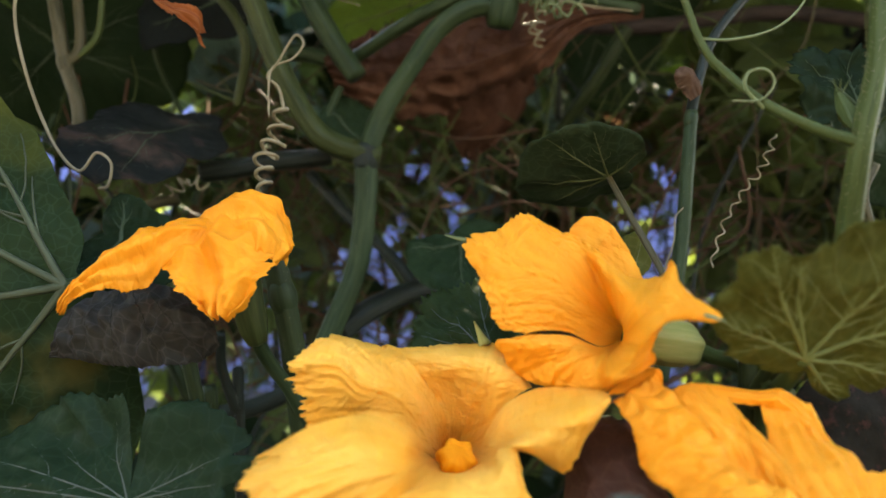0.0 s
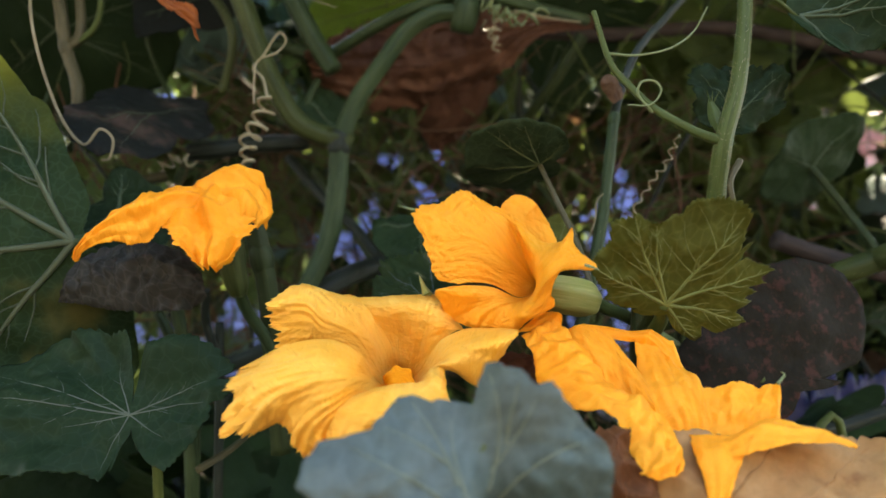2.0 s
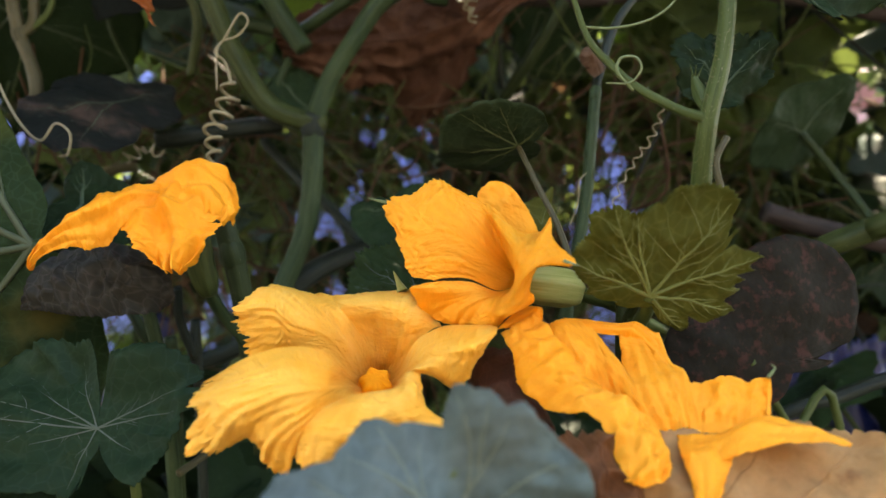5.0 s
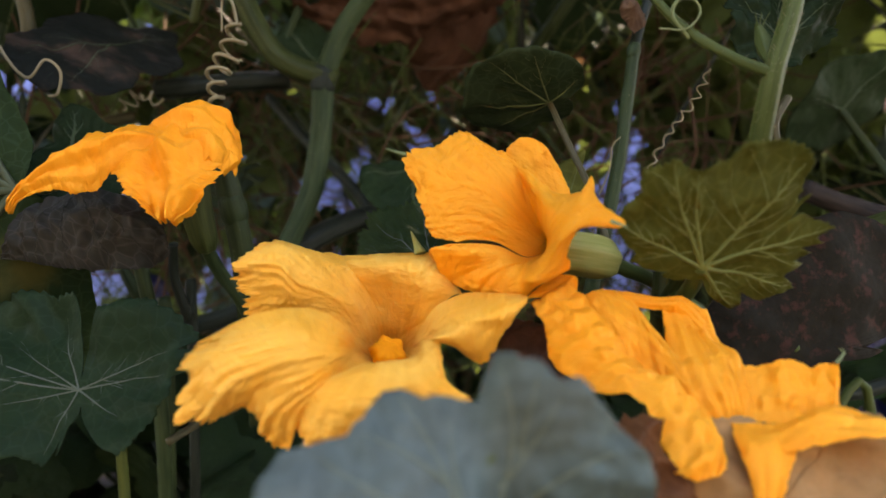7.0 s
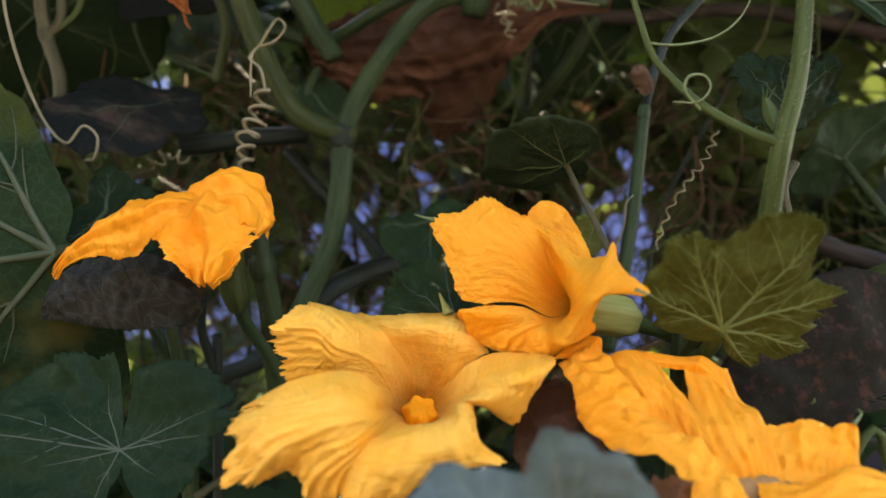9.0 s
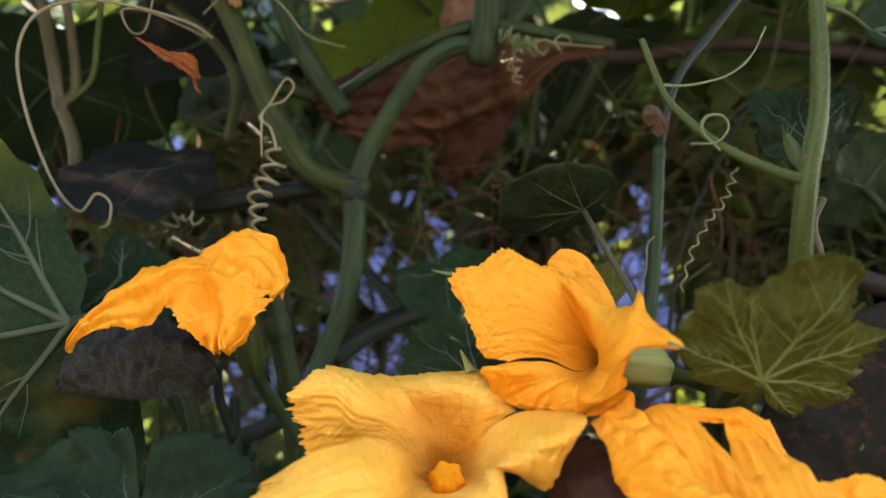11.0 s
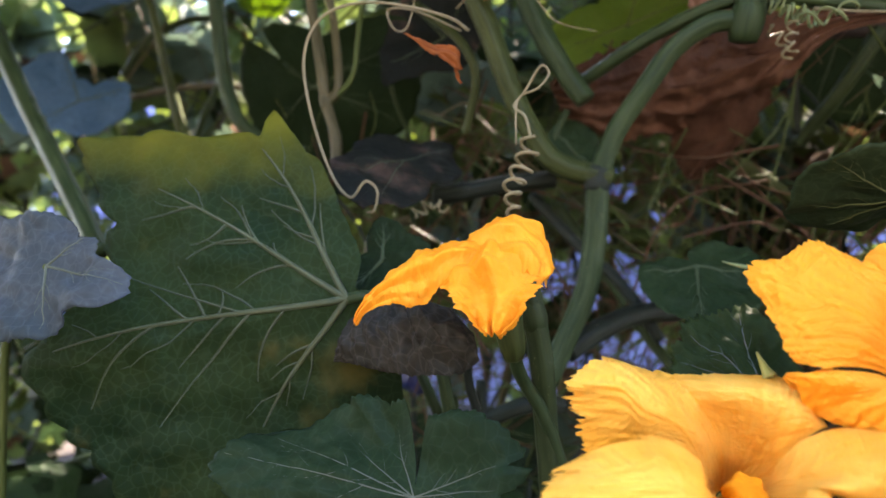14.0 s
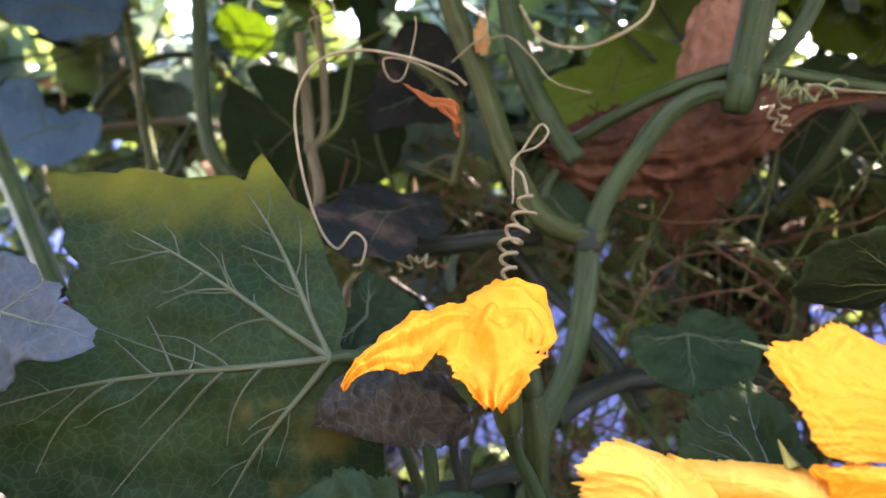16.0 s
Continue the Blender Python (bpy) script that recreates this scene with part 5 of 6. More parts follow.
dead("rust-brown crumpled dry leaf piece with dark folds", [((0.089, 0.212, 0.7943), (0.0898, 0.2, 0.7734), 0), ((0.0979, 0.218, 0.8049), (0.095, 0.195, 0.7605), 0.006), ((0.1107, 0.22, 0.8069), (0.1051, 0.195, 0.7553), 0.01), ((0.1231, 0.22, 0.8019), (0.1153, 0.195, 0.755), 0.006), ((0.1301, 0.216, 0.7923), (0.1228, 0.195, 0.7599), 0)], 47, DEAD_RUST, ruffle=0.008, crimp=0.0022, fray=0.14, crease=0.006, ribs=((0.25, 0.02, 0.45, 0.98, 0.0012), (0.55, 0.02, 0.65, 0.98, 0.001)))
dead("small curled orange dry leaf", [((-0.208, 0.442, 1.0953), (-0.1996, 0.442, 1.0906), 0), ((-0.1905, 0.442, 1.0873), (-0.1878, 0.442, 1.0783), 0.002), ((-0.1754, 0.445, 1.0804), (-0.1681, 0.445, 1.0658), 0.004), ((-0.1698, 0.45, 1.0785), (-0.1642, 0.45, 1.0564), 0)], 45, ORANGE_DRY, ruffle=0.012, crimp=0.003, fray=0.6)

dead("dark brown dried leaf between the blossoms", [((0.0686, 0.31, 0.8256), (0.0617, 0.29, 0.7907), 0), ((0.0805, 0.31, 0.8274), (0.0706, 0.27, 0.781), 0.008), ((0.0951, 0.3, 0.8253), (0.0873, 0.25, 0.7889), 0.006), ((0.1024, 0.285, 0.8102), (0.0982, 0.235, 0.79), 0)], 46, DEAD, ruffle=0.006, crimp=0.002, fray=0.1)

def blue_sheet(label, sections, seed):
    e = thing("plastic_sheet", sections[0][0], label, "sheet", "blue plastic")
    link("sheet", *loft(sections, seed=seed, ruffle=0.02, crimp=0.004, fray=0.1), BLUE_PLASTIC, e, solid=0.001)


blue_sheet("crumpled dark blue plastic sheet behind the leaves", [((0.5026, 0.75, 0.7132), (0.5222, 0.75, 0.0357), 0.02), ((0.5521, 0.74, 0.7268), (0.5734, 0.74, 0.0427), 0.03), ((0.6325, 0.74, 0.7305), (0.6563, 0.74, 0.0376), 0.03), ((0.7648, 0.75, 0.7202), (0.7923, 0.75, 0.0192), 0)], 51)
blue_sheet("small piece of blue plastic in the thicket", [((-0.3546, 0.85, 0.7678), (-0.3526, 0.85, 0.7375), 0.004), ((-0.3368, 0.85, 0.7728), (-0.3321, 0.85, 0.7257), 0.006), ((-0.3202, 0.85, 0.765), (-0.3181, 0.85, 0.7314), 0)], 52)
stem([(-0.2791, 0.87, -0.8858), (-0.3139, 0.865, 0.2779), (-0.3352, 0.86, 0.6872), (-0.3404, 0.858, 0.7603), (-0.3574, 0.87, 0.8318), (-0.3877, 0.9, 0.9469)], 0.005, 0.004, "thin dark stem holding the blue plastic", STEM_DARK)

# ---- stems ----
stem([(-0.2245, 0.57, 1.3031), (-0.2071, 0.575, 1.2329), (-0.1727, 0.58, 1.1522), (-0.1452, 0.585, 1.08), (-0.1165, 0.59, 1.0263), (-0.0922, 0.592, 1.0081), (-0.066, 0.594, 1.001)], 0.0115, 0.010, "thick ribbed olive green vine stem", STEM_OLIVE, ribs=0.09, hairs=260, knots=(6,))
stem([(-0.0659, 0.594, 0.9984), (-0.0492, 0.594, 1.0415), (-0.0248, 0.592, 1.0787), (0.0018, 0.59, 1.1155), (0.0306, 0.588, 1.134), (0.052, 0.587, 1.1373)], 0.010, 0.0095, "arching blue-green vine stem", hairs=220)
stem([(-0.066, 0.594, 1.001), (-0.067, 0.592, 0.9482), (-0.0753, 0.588, 0.8911), (-0.0935, 0.58, 0.8452), (-0.1088, 0.57, 0.8063)], 0.011, 0.010, "upright green vine stem", hairs=220)
stem([(-0.1639, 0.63, 1.3106), (-0.152, 0.634, 1.2354), (-0.1318, 0.637, 1.1734), (-0.1035, 0.638, 1.1213), (-0.0795, 0.638, 1.0853)], 0.0125, 0.010, "thick green vine stem with a blunt end", hairs=160)
stem([(-0.0893, 0.66, 1.1095), (-0.016, 0.62, 1.1401), (0.0472, 0.6, 1.1587), (0.0859, 0.6, 1.1601), (0.1392, 0.62, 1.1582), (0.2113, 0.66, 1.1604)], 0.0065, 0.006, "thin blue-green stem along the rod")
stem([(0.0802, 0.56, 1.2594), (0.076, 0.57, 1.213), (0.0692, 0.58, 1.1708), (0.0629, 0.587, 1.1344)], 0.0135, 0.0125, "upright green stem ending on a joint", hairs=160, knots=(3,))
stem([(0.1497, 0.62, 1.2685), (0.1252, 0.62, 1.2139), (0.0956, 0.61, 1.1693), (0.0811, 0.6, 1.1521)], 0.009, 0.008, "slanting green stem above the joint")
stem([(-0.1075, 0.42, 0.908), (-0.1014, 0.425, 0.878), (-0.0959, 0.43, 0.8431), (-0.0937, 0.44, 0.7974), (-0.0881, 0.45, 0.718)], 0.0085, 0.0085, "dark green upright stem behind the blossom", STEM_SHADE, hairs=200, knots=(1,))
stem([(0.2154, 0.305, 1.0794), (0.2151, 0.3, 1.0372), (0.2092, 0.294, 0.9924), (0.1996, 0.292, 0.9525), (0.2006, 0.302, 0.9169), (0.2043, 0.315, 0.8686)], 0.0034, 0.0056, "bristly pale green stem", STEM_PALE, ribs=0.11, hairs=900)
stem([(0.1989, 0.291, 0.9557), (0.1834, 0.295, 0.9623), (0.164, 0.305, 0.9766), (0.1504, 0.315, 0.9934), (0.1395, 0.32, 1.0097), (0.1299, 0.325, 1.0423)], 0.0028, 0.0016, "slender pale green side shoot", STEM_PALE, hairs=120)
stem([(0.1773, 0.433, 0.9972), (0.1726, 0.43, 0.9539), (0.1672, 0.425, 0.9135), (0.1585, 0.42, 0.8694), (0.1497, 0.42, 0.821)], 0.0040, 0.0048, "pale green upright stem with a knot", STEM, ribs=0.1, hairs=160, knots=(0,))
stem([(0.1764, 0.433, 0.9949), (0.1847, 0.44, 1.0237), (0.2009, 0.45, 1.0591), (0.2284, 0.46, 1.0916), (0.2668, 0.47, 1.1355)], 0.0036, 0.003, "thin dark branching stem", STEM_DARK)
stem([(-0.3415, 0.6, 1.0066), (-0.3441, 0.605, 1.0496), (-0.3582, 0.607, 1.0919), (-0.3662, 0.61, 1.1318), (-0.3829, 0.62, 1.1943), (-0.3892, 0.62, 1.2276)], 0.0062, 0.006, "pale straw-coloured jointed stem", STEM_STRAW, knots=(2,))
stem([(-0.3569, 0.607, 1.0919), (-0.3449, 0.61, 1.1126), (-0.3572, 0.62, 1.1868), (-0.3708, 0.62, 1.2534)], 0.005, 0.004, "pale straw-coloured stem branch", STEM_STRAW)
stem([(-0.3543, 0.607, 1.0919), (-0.3291, 0.61, 1.1187), (-0.3228, 0.61, 1.1624), (-0.3233, 0.62, 1.2049)], 0.003, 0.0025, "thin green stem branch", STEM_PALE)
stem([(-0.5876, 0.7, 1.3703), (-0.5728, 0.7, 1.2741), (-0.5569, 0.7, 1.1658), (-0.5341, 0.7, 1.1057), (-0.5052, 0.71, 1.0786)], 0.0105, 0.009, "thick green stem hanging in a bend", STEM)
stem([(-0.9417, 0.6, 1.3853), (-0.8125, 0.57, 1.2246), (-0.7305, 0.55, 1.1184), (-0.678, 0.54, 1.0514), (-0.6097, 0.52, 0.9768), (-0.5551, 0.5, 0.9214)], 0.010, 0.010, "slanting green stem at the leaf edge", STEM)
stem([(-0.8421, 0.85, 1.4571), (-0.7947, 0.85, 1.2973), (-0.7655, 0.86, 1.186), (-0.7389, 0.86, 1.1206)], 0.006, 0.006, "thin green stem in the shade", STEM_PALE)
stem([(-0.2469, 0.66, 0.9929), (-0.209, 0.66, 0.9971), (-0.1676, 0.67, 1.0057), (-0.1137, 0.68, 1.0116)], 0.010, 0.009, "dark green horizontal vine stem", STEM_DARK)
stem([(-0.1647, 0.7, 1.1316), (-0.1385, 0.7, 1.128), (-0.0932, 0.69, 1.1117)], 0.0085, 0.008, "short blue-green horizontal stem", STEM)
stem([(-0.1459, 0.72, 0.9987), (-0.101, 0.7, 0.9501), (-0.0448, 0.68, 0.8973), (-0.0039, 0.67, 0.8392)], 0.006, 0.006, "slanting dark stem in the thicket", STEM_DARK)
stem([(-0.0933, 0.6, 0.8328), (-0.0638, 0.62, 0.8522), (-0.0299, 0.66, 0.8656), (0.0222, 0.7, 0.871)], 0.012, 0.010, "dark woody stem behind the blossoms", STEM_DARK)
stem([(0.0515, 0.86, 1.2111), (0.1748, 0.85, 1.2109), (0.2891, 0.84, 1.2071), (0.4441, 0.83, 1.2196), (0.5825, 0.82, 1.2004), (0.7122, 0.8, 1.1684), (1.0143, 0.8, 1.138)], 0.010, 0.010, "dark rusty trellis rod", ROD, "trellis_rod", "rod", 0.0, "trellis rods")
stem([(0.3509, 0.5, 0.9045), (0.3889, 0.5, 0.8921), (0.4382, 0.5, 0.8799), (0.4936, 0.5, 0.8676), (0.6687, 0.5, 0.8379)], 0.009, 0.009, "dark lower trellis rod", ROD, "trellis_rod", "rod", 0.0, "trellis rods")
stem([(1.0817, 0.8, -1.5487), (1.0312, 0.8, 0.4615), (1.0143, 0.8, 1.138), (1.0044, 0.8, 1.5316)], 0.012, 0.012, "dark rusty upright trellis post", ROD, "trellis_post", "post", 0.0, "trellis rods")
stem([(0.7016, 0.5, -0.4715), (0.677, 0.5, 0.5093), (0.6686, 0.5, 0.8433), (0.6648, 0.5, 0.9935)], 0.012, 0.012, "dark rusty upright trellis post", ROD, "trellis_post", "post", 0.0, "trellis rods")
stem([(0.3427, 0.56, -0.57), (0.3163, 0.56, 0.6476), (0.3178, 0.55, 0.7535), (0.3429, 0.53, 0.819), (0.3682, 0.5, 0.8527), (0.3895, 0.47, 0.8735), (0.4136, 0.455, 0.8871), (0.4408, 0.44, 0.9025), (0.6418, 0.48, 0.9749)], 0.011, 0.010, "thick olive green stem at the edge", STEM_OLIVE, ribs=0.08)
stem([(0.2165, 0.31, 0.9173), (0.2144, 0.312, 0.9345), (0.2222, 0.315, 0.9488)], 0.002, 0.002, "short pale dry stem piece", STEM_STRAW)
stem([(0.3126, 0.52, 0.6805), (0.3873, 0.5, 0.7248), (0.4198, 0.5, 0.7327), (0.4742, 0.5, 0.7512), (0.6694, 0.5, 0.811)], 0.006, 0.006, "dim green stem low down", STEM_DARK)


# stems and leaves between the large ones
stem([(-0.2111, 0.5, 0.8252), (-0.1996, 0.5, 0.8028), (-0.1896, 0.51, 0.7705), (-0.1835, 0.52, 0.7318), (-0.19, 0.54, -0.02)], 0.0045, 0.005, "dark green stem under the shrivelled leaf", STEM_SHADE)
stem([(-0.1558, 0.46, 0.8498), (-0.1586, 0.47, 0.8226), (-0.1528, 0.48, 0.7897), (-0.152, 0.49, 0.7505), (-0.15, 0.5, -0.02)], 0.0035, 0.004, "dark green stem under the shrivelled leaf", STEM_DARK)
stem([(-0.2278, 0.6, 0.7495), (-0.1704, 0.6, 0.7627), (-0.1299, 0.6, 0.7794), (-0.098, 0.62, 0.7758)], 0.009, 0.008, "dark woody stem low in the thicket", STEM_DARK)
stem([(-0.1454, 0.42, 0.7129), (-0.1284, 0.45, 0.7202), (-0.1178, 0.48, 0.7289)], 0.003, 0.0026, "thin brown stem behind the open blossom", STEM_STRAW)
stem([(-0.9832, 1.0, 1.2438), (-0.8357, 1.0, 1.2549), (-0.7064, 1.02, 1.2529), (-0.6107, 1.05, 1.2961)], 0.007, 0.006, "pale straw-coloured stem lying across the thicket", STEM_STRAW)
stem([(-0.9613, 0.95, 1.2686), (-0.9088, 0.95, 1.3319), (-0.8275, 0.97, 1.3719), (-0.7535, 1.0, 1.3743)], 0.007, 0.006, "bent blue-green stem in the thicket", STEM)
stem([(-0.7107, 0.9, 1.2217), (-0.7373, 0.9, 1.1734), (-0.7734, 0.92, 1.1248)], 0.006, 0.006, "short blue-green stem above the leaf edge", STEM)
stem([(-0.7375, 0.75, 1.3403), (-0.7094, 0.75, 1.253), (-0.6921, 0.76, 1.1635), (-0.678, 0.77, 1.0995)], 0.0055, 0.005, "thin olive green stem hanging above the leaf", STEM_OLIVE)
stem([(0.0825, 0.85, 1.0562), (0.1205, 0.87, 1.04), (0.1688, 0.9, 1.0114), (0.2317, 0.95, 0.9793)], 0.009, 0.008, "pale olive stem slanting through the thicket", STEM_OLIVE)
stem([(0.1441, 0.8, 1.1935), (0.1531, 0.82, 1.1429), (0.1609, 0.84, 1.0834)], 0.006, 0.005, "dark thin stem behind the dead leaf", STEM_DARK)
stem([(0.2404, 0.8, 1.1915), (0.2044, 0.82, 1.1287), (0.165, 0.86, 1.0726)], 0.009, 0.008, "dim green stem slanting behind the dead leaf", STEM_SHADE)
stem([(-0.1172, 0.75, 0.9872), (-0.0626, 0.73, 0.9106), (-0.025, 0.72, 0.8519), (0.0202, 0.7, 0.7943)], 0.0065, 0.0055, "slanting green stem with a knot", STEM_SHADE, knots=(2,))
stem([(-0.2966, 0.72, 0.9711), (-0.3348, 0.7, 0.9546), (-0.3459, 0.7, 0.914)], 0.006, 0.005, "straw stem behind the leaf edge", STEM_STRAW)
stem([(-0.2863, 0.7, 1.2316), (-0.2299, 0.68, 1.1799), (-0.2061, 0.68, 1.1326), (-0.2192, 0.69, 1.0691)], 0.006, 0.005, "thin brown-green stem beside the vine", STEM_OLIVE)
stem([(-0.1002, 0.66, 1.0819), (-0.1139, 0.66, 1.0512), (-0.1187, 0.66, 1.0208)], 0.004, 0.004, "thin green stem below the vine end", STEM)

leaf("pale small leaf behind the straw petiole",
     (0.1282, 0.4, 0.8973), (0.2, -0.95, 0.2), [(-123, 0.00795), (-62, 0.014), (-32, 0.0182), (-22, 0.032), (-10, 0.0223), (25, 0.0191), (54, 0.0217), (76, 0.0164), (122, 0.00582)], [(-21, 0.0299), (40, 0.0167)],
     blade=LEAF_YOUNG, vein_mat=VEIN_OLIVE, wave=0.1, rough=0.002, vein_r=0.0005, seed=24, branches=2, na=90, nr=8, teeth=0.05)

leaf("dark teal leaf with a pinkish brown edge",
     (-0.2625, 0.74, 1.2033), (0.25, -0.9, 0.3), [(-157, 0.0497), (-109, 0.0422), (-49, 0.0608), (-17, 0.0786), (0, 0.102), (20, 0.115), (45, 0.0819), (81, 0.073), (118, 0.0886), (134, 0.101), (141, 0.0774), (163, 0.0509)], [(41, 0.0774), (122, 0.076), (-22, 0.0611)],
     blade=LEAF_WITHER, vein_mat=VEIN_DIM, wave=0.2, rough=0.006, seed=25, branches=2, na=110, nr=10, teeth=0.03)

leaf("dim round leaf behind the thicket stems",
     (0.237, 0.95, 1.2272), (0.1, -0.9, -0.4), [(-154, 0.121), (-132, 0.153), (-131, 0.0532), (-117, 0.153), (-112, 0.11), (139, 0.0539), (153, 0.0828), (174, 0.0984)], [(171, 0.0823), (-125, 0.134)],
     blade=LEAF_DARK, vein_mat=VEIN_DIM, wave=0.2, rough=0.006, seed=26, branches=2, na=110, nr=10, teeth=0.03)

stem([(0.1643, 0.29, 0.8613), (0.1625, 0.302, 0.8488), (0.1607, 0.315, 0.8315), (0.1645, 0.33, 0.7994), (0.15, 0.33, -0.02)], 0.0040, 0.0046, "olive stem beside the young leaf", STEM_OLIVE)


bud = thing("flower_bud", (0.1989, 0.3, 0.9665), "slim pointed green flower bud at the bristly stem", "bud")
cup_part(bud, [(0.198, 0.293, 0.9616), (0.1987, 0.296, 0.9655), (0.1988, 0.3, 0.9716), (0.1976, 0.303, 0.979), (0.1967, 0.305, 0.9835)], [0.0012, 0.0030, 0.0040, 0.0024, 0.0005], "bud", STEM_PALE, 0.12, "")
for k in (-0.0016, 0.0, 0.002):
    a = Vector((0.1976, 0.303, 0.9783))
    tube("sepal", [tuple(a), tuple(a + Vector((k, 0, 0.005))), tuple(a + Vector((k * 2.2, -0.001, 0.010)))], 0.0007, 0.0002, STEM_PALE, bud)
dead("small dried brown flower at the stem knot", [((0.1739, 0.425, 1.0074), (0.1821, 0.425, 1.013), 0), ((0.1673, 0.425, 1.0171), (0.1801, 0.425, 1.021), 0.004), ((0.1635, 0.425, 1.0236), (0.1753, 0.425, 1.0285), 0.004), ((0.1661, 0.425, 1.0295), (0.1725, 0.425, 1.0315), 0)], 48, LEAF_BROWN, ruffle=0.006, crimp=0.002, fray=0.3)


joint = thing("stem_joint", (-0.0659, 0.594, 0.9968), "dark ring at the vine joint", "stem")
link("ring", *tube_mesh(spline([(-0.0627, 0.594, 1.0091), (-0.0654, 0.594, 0.9984), (-0.0671, 0.593, 0.985)], 8), [0.0098, 0.0122, 0.0128, 0.0124, 0.0126, 0.0128, 0.012, 0.0105], 18, 0.05, True, 0.1), STEM_DARK, joint)


# ---- tendrils ----
def coil(pts, turns, radius, thick, material, label, phase=0.0, tighten=1.0):
    """A tendril wound round a line."""
    path = [Vector(p) for p in spline(pts, 16 * turns)]
    out, n = [], len(path)
    for i, p in enumerate(path):
        d = (path[min(i + 1, n - 1)] - path[max(i - 1, 0)]).normalized()
        a = phase + 2 * math.pi * turns * (i / (n - 1)) ** tighten
        x = Vector((1, 0, 0)) - d * d.x
        x.normalize()
        y = d.cross(x)
        r = radius * (1.15 - 0.55 * i / n) * (0.8 + 0.5 * noise.noise(Vector((i * 0.05, turns, 0)))) * min(1, i / (n * 0.08) + 0.1)
        out.append(p + (x * math.cos(a) + y * math.sin(a)) * r)
    e = thing("tendril", pts[0], label, "tendril", "tendrils")
    link("strand", *tube_mesh(out, [thick] * n, 7, 0, True, 0.1), material, e)
    return e


def strand(pts, r0, r1, material, label):
    e = thing("tendril", pts[0], label, "tendril", "tendrils")
    tube("strand", pts, r0 * 0.78, r1 * 0.78, material, e, count=14 * len(pts), sides=8)
    return e


coil([(-0.1099, 0.47, 1.0154), (-0.1141, 0.465, 0.995), (-0.1214, 0.46, 0.9791), (-0.1222, 0.455, 0.9638), (-0.1225, 0.45, 0.9469)], 6, 0.0098, 0.0014, TENDRIL, "tightly coiled pale straw tendril above the wilted blossom")
strand([(-0.1111, 0.47, 1.0132), (-0.1166, 0.475, 1.0319), (-0.1263, 0.48, 1.0422), (-0.1179, 0.48, 1.0535), (-0.1055, 0.48, 1.073), (-0.0987, 0.48, 1.067), (-0.107, 0.48, 1.0557), (-0.1222, 0.48, 1.049), (-0.124, 0.475, 1.0319), (-0.1225, 0.47, 1.0087)], 0.0016, 0.0009, TENDRIL, "pale looped tendril above the coil")
strand([(-0.17, 0.5, 1.1156), (-0.1855, 0.49, 1.1245), (-0.2243, 0.47, 1.1312), (-0.2599, 0.46, 1.1316), (-0.2889, 0.455, 1.1186), (-0.3023, 0.455, 1.0878), (-0.2947, 0.455, 1.0405), (-0.2767, 0.457, 0.9904), (-0.259, 0.459, 0.9685), (-0.2458, 0.459, 0.9814), (-0.235, 0.459, 0.9737), (-0.2371, 0.459, 0.9581), (-0.2439, 0.459, 0.9556)], 0.0018, 0.0012, TENDRIL, "long arching pale tendril hooked at its end")
strand([(-0.1817, 0.52, 1.1237), (-0.2185, 0.5, 1.1373), (-0.2444, 0.5, 1.1409), (-0.238, 0.5, 1.1227), (-0.2253, 0.5, 1.1249), (-0.2175, 0.5, 1.1629), (-0.2185, 0.5, 1.1784)], 0.0012, 0.0007, TENDRIL, "thin looped pale tendril")
strand([(-0.1336, 0.55, 1.2097), (-0.1116, 0.55, 1.1759), (-0.0759, 0.54, 1.1618), (-0.043, 0.53, 1.1686), (-0.0203, 0.53, 1.1876), (-0.0163, 0.53, 1.2178)], 0.002, 0.0018, TENDRIL, "pale sagging straw tendril")
strand([(-0.1656, 0.56, 1.183), (-0.1442, 0.56, 1.1848), (-0.1222, 0.56, 1.1645), (-0.1, 0.55, 1.1355), (-0.065, 0.55, 1.1235)], 0.0014, 0.0006, TENDRIL, "thin straw-coloured hanging tendril")
strand([(0.1623, 0.305, 0.9748), (0.1527, 0.303, 0.9842), (0.1539, 0.302, 0.9917), (0.1624, 0.302, 0.9926), (0.1659, 0.302, 0.9861), (0.1597, 0.303, 0.9787), (0.1464, 0.304, 0.9785)], 0.0013, 0.0006, TENDRIL_GREEN, "green tendril curled in a ring")
strand([(0.1392, 0.33, 1.0176), (0.1632, 0.34, 1.0201), (0.1878, 0.345, 1.0271), (0.2052, 0.35, 1.0404), (0.2146, 0.35, 1.0578)], 0.0012, 0.0007, TENDRIL_GREEN, "thin pale green tendril")
coil([(0.2179, 0.4, 0.98), (0.2097, 0.4, 0.9607), (0.2012, 0.41, 0.9443), (0.1884, 0.41, 0.9224), (0.1802, 0.41, 0.8964)], 9, 0.0028, 0.0006, TENDRIL, "fine wavy dry tendril")
coil([(0.0838, 0.6, 1.1331), (0.0931, 0.6, 1.1185), (0.0994, 0.6, 1.1009)], 3, 0.006, 0.0012, TENDRIL, "small curled tendril on the stem")
coil([(0.0899, 0.58, 1.1388), (0.1125, 0.58, 1.1279), (0.139, 0.58, 1.1298)], 3, 0.009, 0.0014, TENDRIL_GREEN, "tangled green tendril round the rod")
strand([(-0.1949, 0.55, 1.1576), (-0.1724, 0.54, 1.1714), (-0.1595, 0.53, 1.1731), (-0.1626, 0.53, 1.1957), (-0.1672, 0.53, 1.204)], 0.0012, 0.0008, TENDRIL, "thin straw tendril branching off the vine")
